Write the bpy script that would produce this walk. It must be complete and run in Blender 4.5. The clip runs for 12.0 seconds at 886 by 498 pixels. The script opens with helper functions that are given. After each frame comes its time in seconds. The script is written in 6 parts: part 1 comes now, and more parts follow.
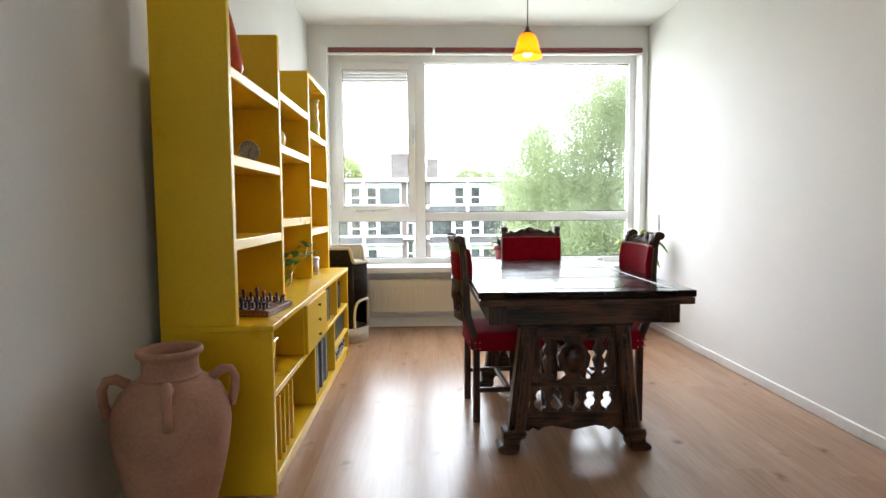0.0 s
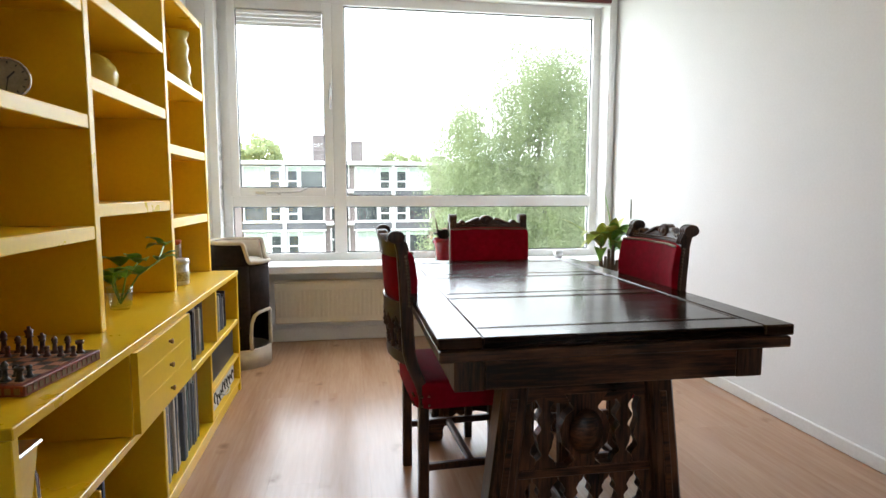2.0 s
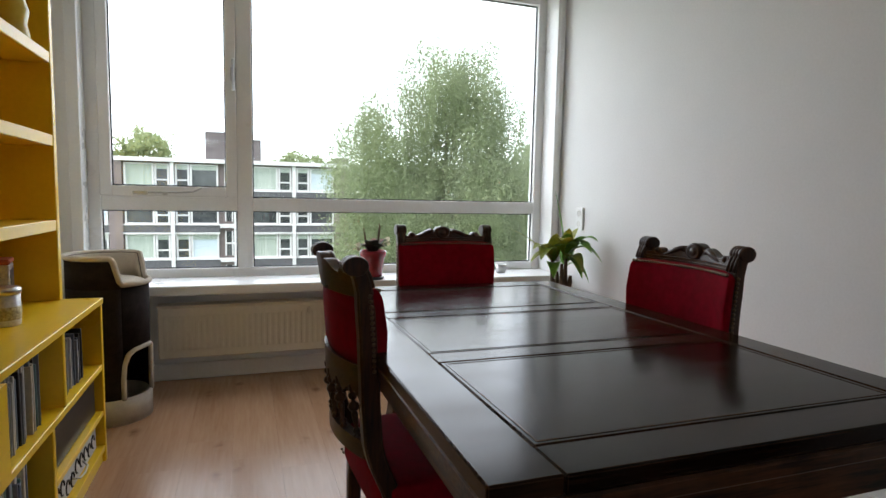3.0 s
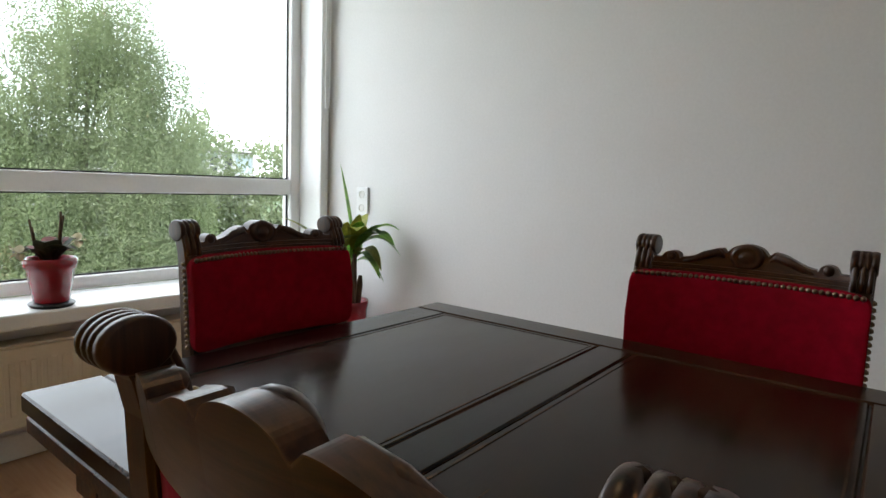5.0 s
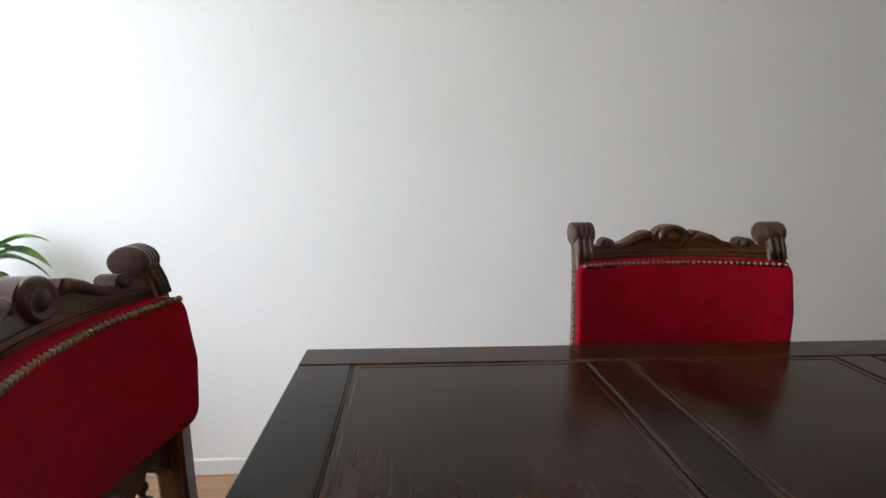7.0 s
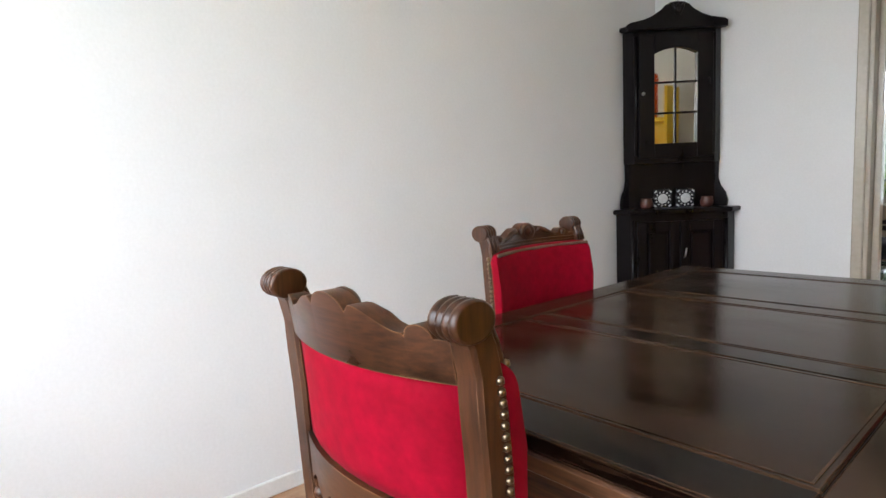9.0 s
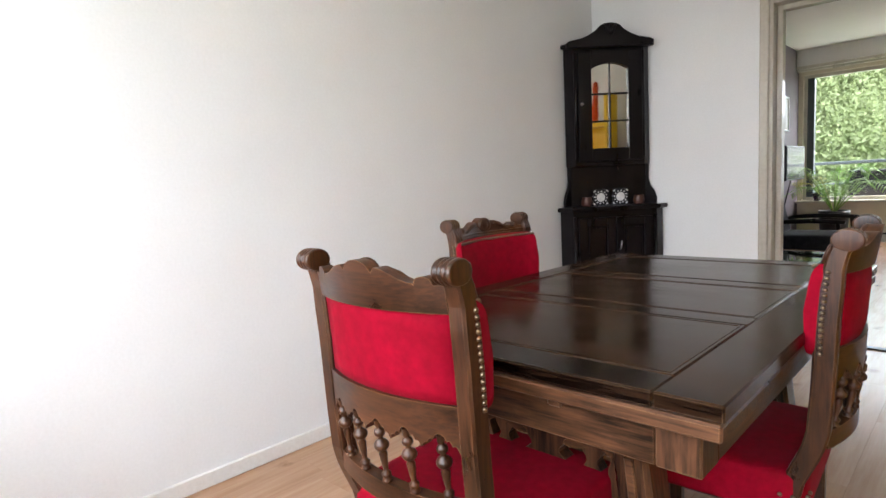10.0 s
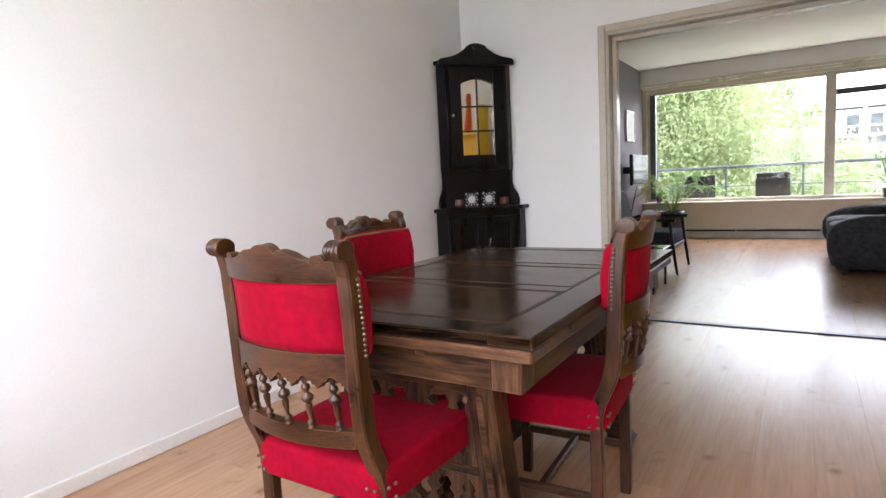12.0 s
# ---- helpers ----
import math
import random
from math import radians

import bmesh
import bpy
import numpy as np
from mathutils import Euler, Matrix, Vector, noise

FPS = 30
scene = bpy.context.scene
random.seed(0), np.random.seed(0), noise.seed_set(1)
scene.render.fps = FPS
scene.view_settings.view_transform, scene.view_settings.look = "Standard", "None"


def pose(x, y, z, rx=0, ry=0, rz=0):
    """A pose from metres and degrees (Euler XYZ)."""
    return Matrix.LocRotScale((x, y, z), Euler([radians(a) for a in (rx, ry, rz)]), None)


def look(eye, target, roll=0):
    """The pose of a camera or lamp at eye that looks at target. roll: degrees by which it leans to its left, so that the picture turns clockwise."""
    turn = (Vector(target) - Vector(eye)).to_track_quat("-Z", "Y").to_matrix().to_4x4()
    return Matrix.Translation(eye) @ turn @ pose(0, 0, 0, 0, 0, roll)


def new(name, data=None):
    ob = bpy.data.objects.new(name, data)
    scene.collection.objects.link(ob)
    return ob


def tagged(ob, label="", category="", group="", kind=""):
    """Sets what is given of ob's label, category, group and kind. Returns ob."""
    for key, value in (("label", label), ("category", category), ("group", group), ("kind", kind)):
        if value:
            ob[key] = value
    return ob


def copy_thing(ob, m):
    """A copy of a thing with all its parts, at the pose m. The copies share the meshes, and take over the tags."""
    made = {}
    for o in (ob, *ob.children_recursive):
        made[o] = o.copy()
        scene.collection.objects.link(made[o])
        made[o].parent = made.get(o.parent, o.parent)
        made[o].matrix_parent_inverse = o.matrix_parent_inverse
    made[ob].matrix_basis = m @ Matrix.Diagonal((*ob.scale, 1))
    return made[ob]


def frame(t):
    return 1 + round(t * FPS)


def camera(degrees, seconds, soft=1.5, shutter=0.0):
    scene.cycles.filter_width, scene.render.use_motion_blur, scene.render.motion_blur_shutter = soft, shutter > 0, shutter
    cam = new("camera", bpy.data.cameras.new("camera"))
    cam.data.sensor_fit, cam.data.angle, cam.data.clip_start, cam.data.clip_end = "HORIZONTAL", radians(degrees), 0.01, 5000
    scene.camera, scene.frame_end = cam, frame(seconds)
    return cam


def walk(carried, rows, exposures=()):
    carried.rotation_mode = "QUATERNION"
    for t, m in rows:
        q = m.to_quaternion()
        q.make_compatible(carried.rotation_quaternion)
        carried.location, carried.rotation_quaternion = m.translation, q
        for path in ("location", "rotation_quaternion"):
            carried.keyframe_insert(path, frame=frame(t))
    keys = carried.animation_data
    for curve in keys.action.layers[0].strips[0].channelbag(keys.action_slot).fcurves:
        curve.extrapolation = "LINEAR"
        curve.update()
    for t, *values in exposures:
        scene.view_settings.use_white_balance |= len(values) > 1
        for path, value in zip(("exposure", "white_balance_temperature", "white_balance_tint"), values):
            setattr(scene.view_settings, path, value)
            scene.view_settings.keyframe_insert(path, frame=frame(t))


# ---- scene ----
cam = camera(75.5, 12.0)

EXPOSURES = [(0.0, 1.1, 6350, 13), (1.0, 1.28, 6350, 13), (1.5, 1.26, 6350, 13), (2.0, 0.84, 6350, 14), (2.5, 0.26, 6350, 15), (3.0, -0.19, 6350, 15), (4.8, -0.06, 6350, 12), (5.5, 0.0, 6300, 12), (6.0, 0.05, 6250, 12), (6.5, 0.48, 6150, 12), (8.5, 1.16, 6100, 14), (9.5, 1.37, 6250, 15), (10.5, 1.32, 6300, 18), (12.0, 1.4, 6300, 21)]
PATH = [
    (0, (-0.213, 0.461, 1.133), (-0.15, 2.454, 0.988), -0.4),
    (0.5, (-0.169, 0.746, 1.125), (-0.085, 2.738, 0.967), -0.8),
    (1, (-0.15, 0.996, 1.131), (-0.029, 2.985, 0.956), -0.9),
    (1.5, (-0.145, 1.266, 1.116), (0.062, 3.245, 0.911), -0.6),
    (2, (-0.186, 1.541, 1.113), (0.135, 3.506, 0.915), -0.0),
    (2.5, (-0.2, 1.876, 1.11), (0.247, 3.817, 0.929), 0.2),
    (3, (-0.253, 2.221, 1.114), (0.399, 4.102, 0.933), 1.1),
    (3.2, (-0.285, 2.339, 1.098), (0.487, 4.177, 0.933), 1.2),
    (4.8, (-0.255, 3.226, 1.088), (1.208, 4.574, 0.878), 3.2),
    (5, (-0.233, 3.36, 1.086), (1.328, 4.59, 0.864), 2.1),
    (5.5, (-0.2, 3.578, 1.083), (1.549, 4.523, 0.863), 1.7),
    (6, (-0.17, 3.756, 1.089), (1.707, 4.4, 0.837), 0.5),
    (6.5, (-0.124, 3.909, 1.103), (1.835, 4.191, 0.815), 0.2),
    (8.5, (0.007, 4.703, 1.109), (1.633, 3.558, 0.891), -1.7),
    (9, (-0.051, 4.838, 1.104), (1.442, 3.526, 0.888), -2.5),
    (9.5, (-0.184, 5.002, 1.105), (1.27, 3.647, 0.882), -3.3),
    (10, (-0.251, 5.105, 1.108), (1.128, 3.673, 0.889), -3.0),
    (10.5, (-0.306, 5.214, 1.104), (0.951, 3.673, 0.895), -3.2),
    (11, (-0.351, 5.285, 1.102), (0.805, 3.666, 0.888), -3.0),
    (11.5, (-0.396, 5.311, 1.097), (0.694, 3.649, 0.876), -2.9),
    (12, (-0.455, 5.335, 1.1), (0.608, 3.656, 0.875), -2.9),
]
walk(cam, [(t, look(eye, target, roll)) for t, eye, target, roll in PATH], EXPOSURES)

CENTRE_X, CENTRE_Y = 0.465, 3.543   # middle of the dining table

# ---- world, sun, exposure ----
world = bpy.data.worlds.new("overcast_sky")
scene.world = world
world.use_nodes = True
wn, wl = world.node_tree.nodes, world.node_tree.links
sky = wn.new("ShaderNodeTexSky")
sky.sky_type, sky.sun_disc = "NISHITA", False
sky.sun_elevation, sky.sun_rotation = radians(53), radians(253)
sky.air_density, sky.dust_density = 1.0, 6.0
hazy = wn.new("ShaderNodeMixRGB")
hazy.inputs["Fac"].default_value = 0.75
hazy.inputs["Color2"].default_value = (8.7, 9.2, 9.8, 1)
wl.new(sky.outputs["Color"], hazy.inputs["Color1"])
wl.new(hazy.outputs["Color"], wn["Background"].inputs["Color"])
wn["Background"].inputs["Strength"].default_value = 0.5
sun = new("sun", bpy.data.lights.new("sun", "SUN"))
sun.data.energy, sun.data.angle, sun.data.color = 4.0, radians(30), (1.0, 0.97, 0.92)
sun.matrix_world = look((-26, -8, 36), (0, 0, 0))


def window_light(name, m, w, h, power):
    """Skylight entering through a window's opening."""
    d = bpy.data.lights.new(name, "AREA")
    d.shape, d.size, d.size_y, d.energy, d.color = "RECTANGLE", w, h, power, (0.93, 0.97, 1.0)
    ob = new(name, d)
    ob.matrix_world = m
    return ob


window_light("skylight_dining", look((0.36, 6.3, 1.6), (0.36, 0, 1.1)), 2.8, 1.9, 30)
window_light("skylight_living", look((0.0, -5.3, 1.5), (0.0, 0, 1.1)), 3.6, 1.8, 7)


# ---- materials ----
def material(name, color, rough=0.5, metal=0.0, spec=0.5):
    m = bpy.data.materials.new(name)
    m.use_nodes = True
    b = m.node_tree.nodes["Principled BSDF"]
    b.inputs["Base Color"].default_value = (*color, 1)
    b.inputs["Roughness"].default_value = rough
    b.inputs["Metallic"].default_value = metal
    b.inputs["Specular IOR Level"].default_value = spec
    return m


def textured(name, dark, light, scale=(8, 8, 8), detail=6.0, rough=(0.4, 0.6), bump=0.1, fine=(60, 60, 60), metal=0.0, vary=0.0, spec=0.5, dist=0.002, ramp_at=(0.36, 0.64)):
    """Two noises, broad and fine, drive colour, roughness and relief."""
    m = material(name, light, rough[0], metal, spec)
    n, l = m.node_tree.nodes, m.node_tree.links
    b = n["Principled BSDF"]
    co = n.new("ShaderNodeTexCoord")
    out = []
    for s in (scale, fine):
        mp = n.new("ShaderNodeMapping")
        mp.inputs["Scale"].default_value = s
        t = n.new("ShaderNodeTexNoise")
        t.inputs["Scale"].default_value = 1.0
        t.inputs["Detail"].default_value = detail
        t.inputs["Roughness"].default_value = 0.6
        l.new(co.outputs["Object"], mp.inputs["Vector"])
        l.new(mp.outputs["Vector"], t.inputs["Vector"])
        out.append(t.outputs["Fac"])
        if vary:
            info = n.new("ShaderNodeObjectInfo")
            mul = n.new("ShaderNodeVectorMath")
            mul.operation = "SCALE"
            mul.inputs[0].default_value = (31.0, 17.0, 11.0)
            l.new(info.outputs["Random"], mul.inputs["Scale"])
            l.new(mul.outputs["Vector"], mp.inputs["Location"])
    add = n.new("ShaderNodeMath")
    add.operation = "MULTIPLY_ADD"
    add.inputs[1].default_value = 0.45
    l.new(out[1], add.inputs[0])
    half = n.new("ShaderNodeMath")
    half.operation = "MULTIPLY"
    half.inputs[1].default_value = 0.55
    l.new(out[0], half.inputs[0])
    l.new(half.outputs[0], add.inputs[2])
    last = add.outputs[0]
    if vary:
        info = n.new("ShaderNodeObjectInfo")
        va = n.new("ShaderNodeMath")
        va.operation = "MULTIPLY_ADD"
        va.inputs[1].default_value = vary
        sh = n.new("ShaderNodeMath")
        sh.operation = "SUBTRACT"
        sh.inputs[1].default_value = vary / 2
        l.new(info.outputs["Random"], va.inputs[0])
        l.new(last, sh.inputs[0])
        l.new(sh.outputs[0], va.inputs[2])
        last = va.outputs[0]
    ramp = n.new("ShaderNodeValToRGB")
    e = ramp.color_ramp.elements
    e[0].position, e[0].color = ramp_at[0], (*dark, 1)
    e[1].position, e[1].color = ramp_at[1], (*light, 1)
    l.new(last, ramp.inputs["Fac"])
    l.new(ramp.outputs["Color"], b.inputs["Base Color"])
    mr = n.new("ShaderNodeMapRange")
    mr.inputs["From Min"].default_value, mr.inputs["From Max"].default_value = 0.3, 0.7
    mr.inputs["To Min"].default_value, mr.inputs["To Max"].default_value = rough
    l.new(out[0], mr.inputs["Value"])
    l.new(mr.outputs["Result"], b.inputs["Roughness"])
    if bump:
        bp = n.new("ShaderNodeBump")
        bp.inputs["Strength"].default_value, bp.inputs["Distance"].default_value = bump, dist
        l.new(last, bp.inputs["Height"])
        l.new(bp.outputs["Normal"], b.inputs["Normal"])
    return m


def glass(name, tint=(1, 1, 1), fac=1.0):
    m = bpy.data.materials.new(name)
    m.use_nodes = True
    n, l = m.node_tree.nodes, m.node_tree.links
    n.remove(n["Principled BSDF"])
    tr, gl, mix, lw_ = (n.new("ShaderNode" + k) for k in ("BsdfTransparent", "BsdfGlossy", "MixShader", "LayerWeight"))
    pw, ma = n.new("ShaderNodeMath"), n.new("ShaderNodeMath")
    pw.operation, ma.operation = "POWER", "MULTIPLY_ADD"
    pw.inputs[1].default_value, ma.inputs[1].default_value, ma.inputs[2].default_value = 4.0, 0.7 * fac, 0.035 * fac
    lw_.inputs["Blend"].default_value = 0.5
    tr.inputs["Color"].default_value = (*tint, 1)
    gl.inputs["Roughness"].default_value = 0.01
    l.new(lw_.outputs["Facing"], pw.inputs[0])
    l.new(pw.outputs[0], ma.inputs[0])
    l.new(ma.outputs[0], mix.inputs[0])
    l.new(tr.outputs[0], mix.inputs[1])
    l.new(gl.outputs[0], mix.inputs[2])
    l.new(mix.outputs[0], n["Material Output"].inputs["Surface"])
    return m


def glowing(name, color, strength):
    m = material(name, color, 0.4)
    b = m.node_tree.nodes["Principled BSDF"]
    b.inputs["Emission Color"].default_value = (*color, 1)
    b.inputs["Emission Strength"].default_value = strength
    return m


def velvet(name, dark, light):
    m = textured(name, dark, light, (9, 9, 9), 4, (0.75, 0.95), 0.2, (45, 45, 45), spec=0.07, dist=0.001)
    b = m.node_tree.nodes["Principled BSDF"]
    b.inputs["Sheen Weight"].default_value = 0.04
    b.inputs["Sheen Roughness"].default_value = 0.4
    b.inputs["Sheen Tint"].default_value = (1.0, 0.25, 0.3, 1)
    return m


def add_knots(m):
    """Small dark knots, a few on a square metre, drawn out along the planks."""
    n, l = m.node_tree.nodes, m.node_tree.links
    b = n["Principled BSDF"]
    base = b.inputs["Base Color"].links[0].from_socket
    geo, mp, vo, no, mr, mu, th, mix = (n.new("ShaderNode" + k) for k in ("NewGeometry", "Mapping", "TexVoronoi", "TexNoise", "MapRange", "Math", "MapRange", "MixRGB"))
    mp.inputs["Scale"].default_value = (3.2, 1.7, 1.0)
    vo.voronoi_dimensions = "2D"
    vo.inputs["Scale"].default_value = 1.0
    no.inputs["Scale"].default_value, no.inputs["Detail"].default_value = 14.0, 3.0
    l.new(geo.outputs["Position"], mp.inputs["Vector"])
    l.new(mp.outputs["Vector"], vo.inputs["Vector"])
    l.new(geo.outputs["Position"], no.inputs["Vector"])
    mr.inputs["From Min"].default_value, mr.inputs["From Max"].default_value = 0.025, 0.115
    mr.inputs["To Min"].default_value, mr.inputs["To Max"].default_value = 1.0, 0.0
    th.inputs["From Min"].default_value, th.inputs["From Max"].default_value = 0.42, 0.68
    l.new(vo.outputs["Distance"], mr.inputs["Value"])
    l.new(no.outputs["Fac"], th.inputs["Value"])
    mu.operation = "MULTIPLY"
    l.new(mr.outputs["Result"], mu.inputs[0])
    l.new(th.outputs["Result"], mu.inputs[1])
    l.new(mu.outputs[0], mix.inputs["Fac"])
    l.new(base, mix.inputs["Color1"])
    mix.inputs["Color2"].default_value = (0.19, 0.098, 0.05, 1)
    l.new(mix.outputs["Color"], b.inputs["Base Color"])


def add_edge_wear(m, color, radius=0.0035, amount=0.62):
    """Stain rubbed off along the edges, unevenly."""
    n, l = m.node_tree.nodes, m.node_tree.links
    b = n["Principled BSDF"]
    base = b.inputs["Base Color"].links[0].from_socket
    geo, bev, dot, mr, co, no, th, mu, mix = (n.new("ShaderNode" + k) for k in ("NewGeometry", "Bevel", "VectorMath", "MapRange", "TexCoord", "TexNoise", "MapRange", "Math", "MixRGB"))
    bev.samples = 4
    bev.inputs["Radius"].default_value = radius
    dot.operation = "DOT_PRODUCT"
    l.new(geo.outputs["Normal"], dot.inputs[0])
    l.new(bev.outputs["Normal"], dot.inputs[1])
    mr.inputs["From Min"].default_value, mr.inputs["From Max"].default_value = 0.985, 0.86
    l.new(dot.outputs["Value"], mr.inputs["Value"])
    no.inputs["Scale"].default_value, no.inputs["Detail"].default_value = 16.0, 5.0
    l.new(co.outputs["Object"], no.inputs["Vector"])
    th.inputs["From Min"].default_value, th.inputs["From Max"].default_value = 0.36, 0.62
    th.inputs["To Max"].default_value = amount
    l.new(no.outputs["Fac"], th.inputs["Value"])
    mu.operation = "MULTIPLY"
    l.new(mr.outputs["Result"], mu.inputs[0])
    l.new(th.outputs["Result"], mu.inputs[1])
    l.new(mu.outputs[0], mix.inputs["Fac"])
    l.new(base, mix.inputs["Color1"])
    mix.inputs["Color2"].default_value = (*color, 1)
    l.new(mix.outputs["Color"], b.inputs["Base Color"])


M_WALL = textured("white_wall_paint", (0.715, 0.71, 0.695), (0.775, 0.77, 0.76), (1.3, 1.3, 1.3), 5, (0.6, 0.8), 0.25, (90, 90, 90), spec=0.3, dist=0.0012)
M_CEIL = textured("ceiling_paint", (0.76, 0.75, 0.73), (0.80, 0.79, 0.77), (2, 2, 2), 4, (0.8, 0.9), 0.2, (120, 120, 120), dist=0.001)
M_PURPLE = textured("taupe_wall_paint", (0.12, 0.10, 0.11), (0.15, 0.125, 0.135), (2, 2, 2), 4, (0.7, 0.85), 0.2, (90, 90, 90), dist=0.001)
M_TRIM = textured("cream_gloss_paint", (0.44, 0.395, 0.32), (0.52, 0.47, 0.39), (3, 3, 3), 4, (0.12, 0.25), 0.08, (40, 40, 40), dist=0.001)
M_FRAME = textured("white_window_plastic", (0.76, 0.76, 0.75), (0.82, 0.82, 0.81), (3, 3, 3), 4, (0.25, 0.4), 0.03, (80, 80, 80), dist=0.0006)
M_SKIRT = textured("skirting_paint", (0.66, 0.64, 0.60), (0.74, 0.73, 0.70), (3, 3, 3), 4, (0.35, 0.5), 0.08, (60, 60, 60), dist=0.001)
M_GASKET = material("black_rubber", (0.012, 0.012, 0.013), 0.6)
M_LAMINATE = textured("oak_laminate", (0.345, 0.188, 0.104), (0.45, 0.275, 0.165), (7, 0.9, 7), 6, (0.235, 0.265), 0.004, (60, 4, 60), vary=0.05, spec=0.5, dist=0.0006)
add_knots(M_LAMINATE)
M_SUBFLOOR = material("joint_shadow", (0.03, 0.018, 0.01), 0.8)
M_TABLE = textured("worn_dark_oak_frame", (0.005, 0.0019, 0.0010), (0.140, 0.058, 0.025), (5, 16, 16), 8, (0.26, 0.46), 0.4, (9, 130, 150), spec=0.3, ramp_at=(0.42, 0.66), dist=0.0012)
M_TABLEY = textured("worn_dark_oak_side", (0.005, 0.0019, 0.0010), (0.130, 0.054, 0.024), (16, 5, 16), 8, (0.26, 0.46), 0.4, (130, 9, 150), spec=0.3, ramp_at=(0.42, 0.66), dist=0.0012)
M_TABLEV = textured("worn_dark_oak_upright", (0.005, 0.0019, 0.0010), (0.130, 0.054, 0.024), (18, 18, 4), 8, (0.26, 0.46), 0.5, (120, 120, 8), spec=0.3, ramp_at=(0.42, 0.66), dist=0.0016)
M_TABLETOP = textured("polished_dark_oak", (0.003, 0.0013, 0.0008), (0.036, 0.0165, 0.008), (2.2, 7, 7), 8, (0.11, 0.26), 0.25, (9, 140, 140), vary=0.14, spec=0.16, dist=0.0008, ramp_at=(0.42, 0.64))
M_CHAIRWOOD = textured("carved_brown_oak", (0.006, 0.0019, 0.0009), (0.098, 0.034, 0.0118), (12, 12, 5), 8, (0.24, 0.44), 0.35, (150, 150, 12), spec=0.4, dist=0.001, ramp_at=(0.38, 0.70))
M_CHAIRRAIL = textured("brown_oak_rail", (0.006, 0.0019, 0.0009), (0.098, 0.034, 0.0118), (5, 12, 12), 8, (0.24, 0.44), 0.35, (12, 150, 150), spec=0.4, dist=0.001, ramp_at=(0.38, 0.70))
for m_ in (M_CHAIRWOOD, M_CHAIRRAIL, M_TABLE, M_TABLEY, M_TABLEV):
    add_edge_wear(m_, (0.30, 0.155, 0.072))
add_edge_wear(M_TABLETOP, (0.16, 0.085, 0.045), 0.003, 0.75)
M_VELVET = velvet("red_velvet", (0.18, 0.001, 0.008), (0.27, 0.0018, 0.0145))
M_NAIL = material("brass_nail", (0.21, 0.155, 0.10), 0.34, 1.0)
M_YELLOW = textured("yellow_paint", (0.79, 0.49, 0.008), (0.86, 0.56, 0.012), (2.5, 2.5, 2.5), 5, (0.26, 0.38), 0.06, (60, 60, 60), spec=0.45, dist=0.0008)
M_KNOB = material("brown_knob_lacquer", (0.22, 0.10, 0.02), 0.35)
M_TERRA = textured("terracotta", (0.36, 0.17, 0.11), (0.50, 0.27, 0.18), (7, 7, 7), 6, (0.75, 0.9), 0.25, (90, 90, 90), dist=0.002)
M_RAD = textured("radiator_enamel", (0.62, 0.56, 0.44), (0.68, 0.62, 0.50), (4, 4, 4), 4, (0.3, 0.45), 0.04, (50, 50, 50), dist=0.0006)
M_GLASS = glass("window_glass", (0.97, 0.985, 0.975), 0.8)
M_MIRROR = material("mirror_glass", (0.72, 0.70, 0.62), 0.03, 1.0)
M_BLACKWOOD = textured("black_stained_wood", (0.0022, 0.0017, 0.0019), (0.007, 0.0045, 0.0048), (12, 12, 4), 6, (0.25, 0.4), 0.15, (120, 120, 14), spec=0.22, dist=0.001)
M_STEEL = material("brushed_steel", (0.55, 0.55, 0.55), 0.3, 1.0)
M_BLACK = material("black_plastic", (0.012, 0.012, 0.013), 0.4)
M_RAILRED = textured("wine_red_aluminium", (0.16, 0.035, 0.035), (0.20, 0.05, 0.05), (5, 5, 5), 3, (0.35, 0.5), 0.02, (60, 60, 60))


# ---- mesh helpers ----
def thing(name, label, category, m=None, group="", kind=""):
    ob = new(name)
    if m is not None:
        ob.matrix_world = m
    return tagged(ob, label, category, group, kind)


def part(name, bm, mat, parent=None, label="", smooth=False):
    me = bpy.data.meshes.new(name)
    bmesh.ops.recalc_face_normals(bm, faces=bm.faces)
    for f in bm.faces:
        f.smooth = smooth
    bm.to_mesh(me)
    bm.free()
    me.materials.append(mat)
    ob = new(name, me)
    ob.parent = parent
    if label:
        ob["label"] = label
    return ob


def box(x0, x1, y0, y1, z0, z1, bev=0.0, bm=None, seg=1):
    b = bmesh.new() if bm is None or bev else bm
    vs = bmesh.ops.create_cube(b, size=1, matrix=Matrix.Translation(((x0 + x1) / 2, (y0 + y1) / 2, (z0 + z1) / 2)) @ Matrix.Diagonal((x1 - x0, y1 - y0, z1 - z0, 1)))["verts"]
    if bev:
        bmesh.ops.bevel(b, geom=b.edges[:], offset=bev, segments=seg, affect="EDGES", profile=0.5)
        if bm is not None:
            join(bm, b)
            return bm
    return b


def join(a, b, m=None):
    """Copies bmesh b into a and frees b."""
    if m is not None:
        b.transform(m)
    seen = {}
    for v in b.verts:
        seen[v] = a.verts.new(v.co)
    for f in b.faces:
        nf = a.faces.new([seen[v] for v in f.verts])
        nf.smooth = f.smooth
    b.free()
    return a


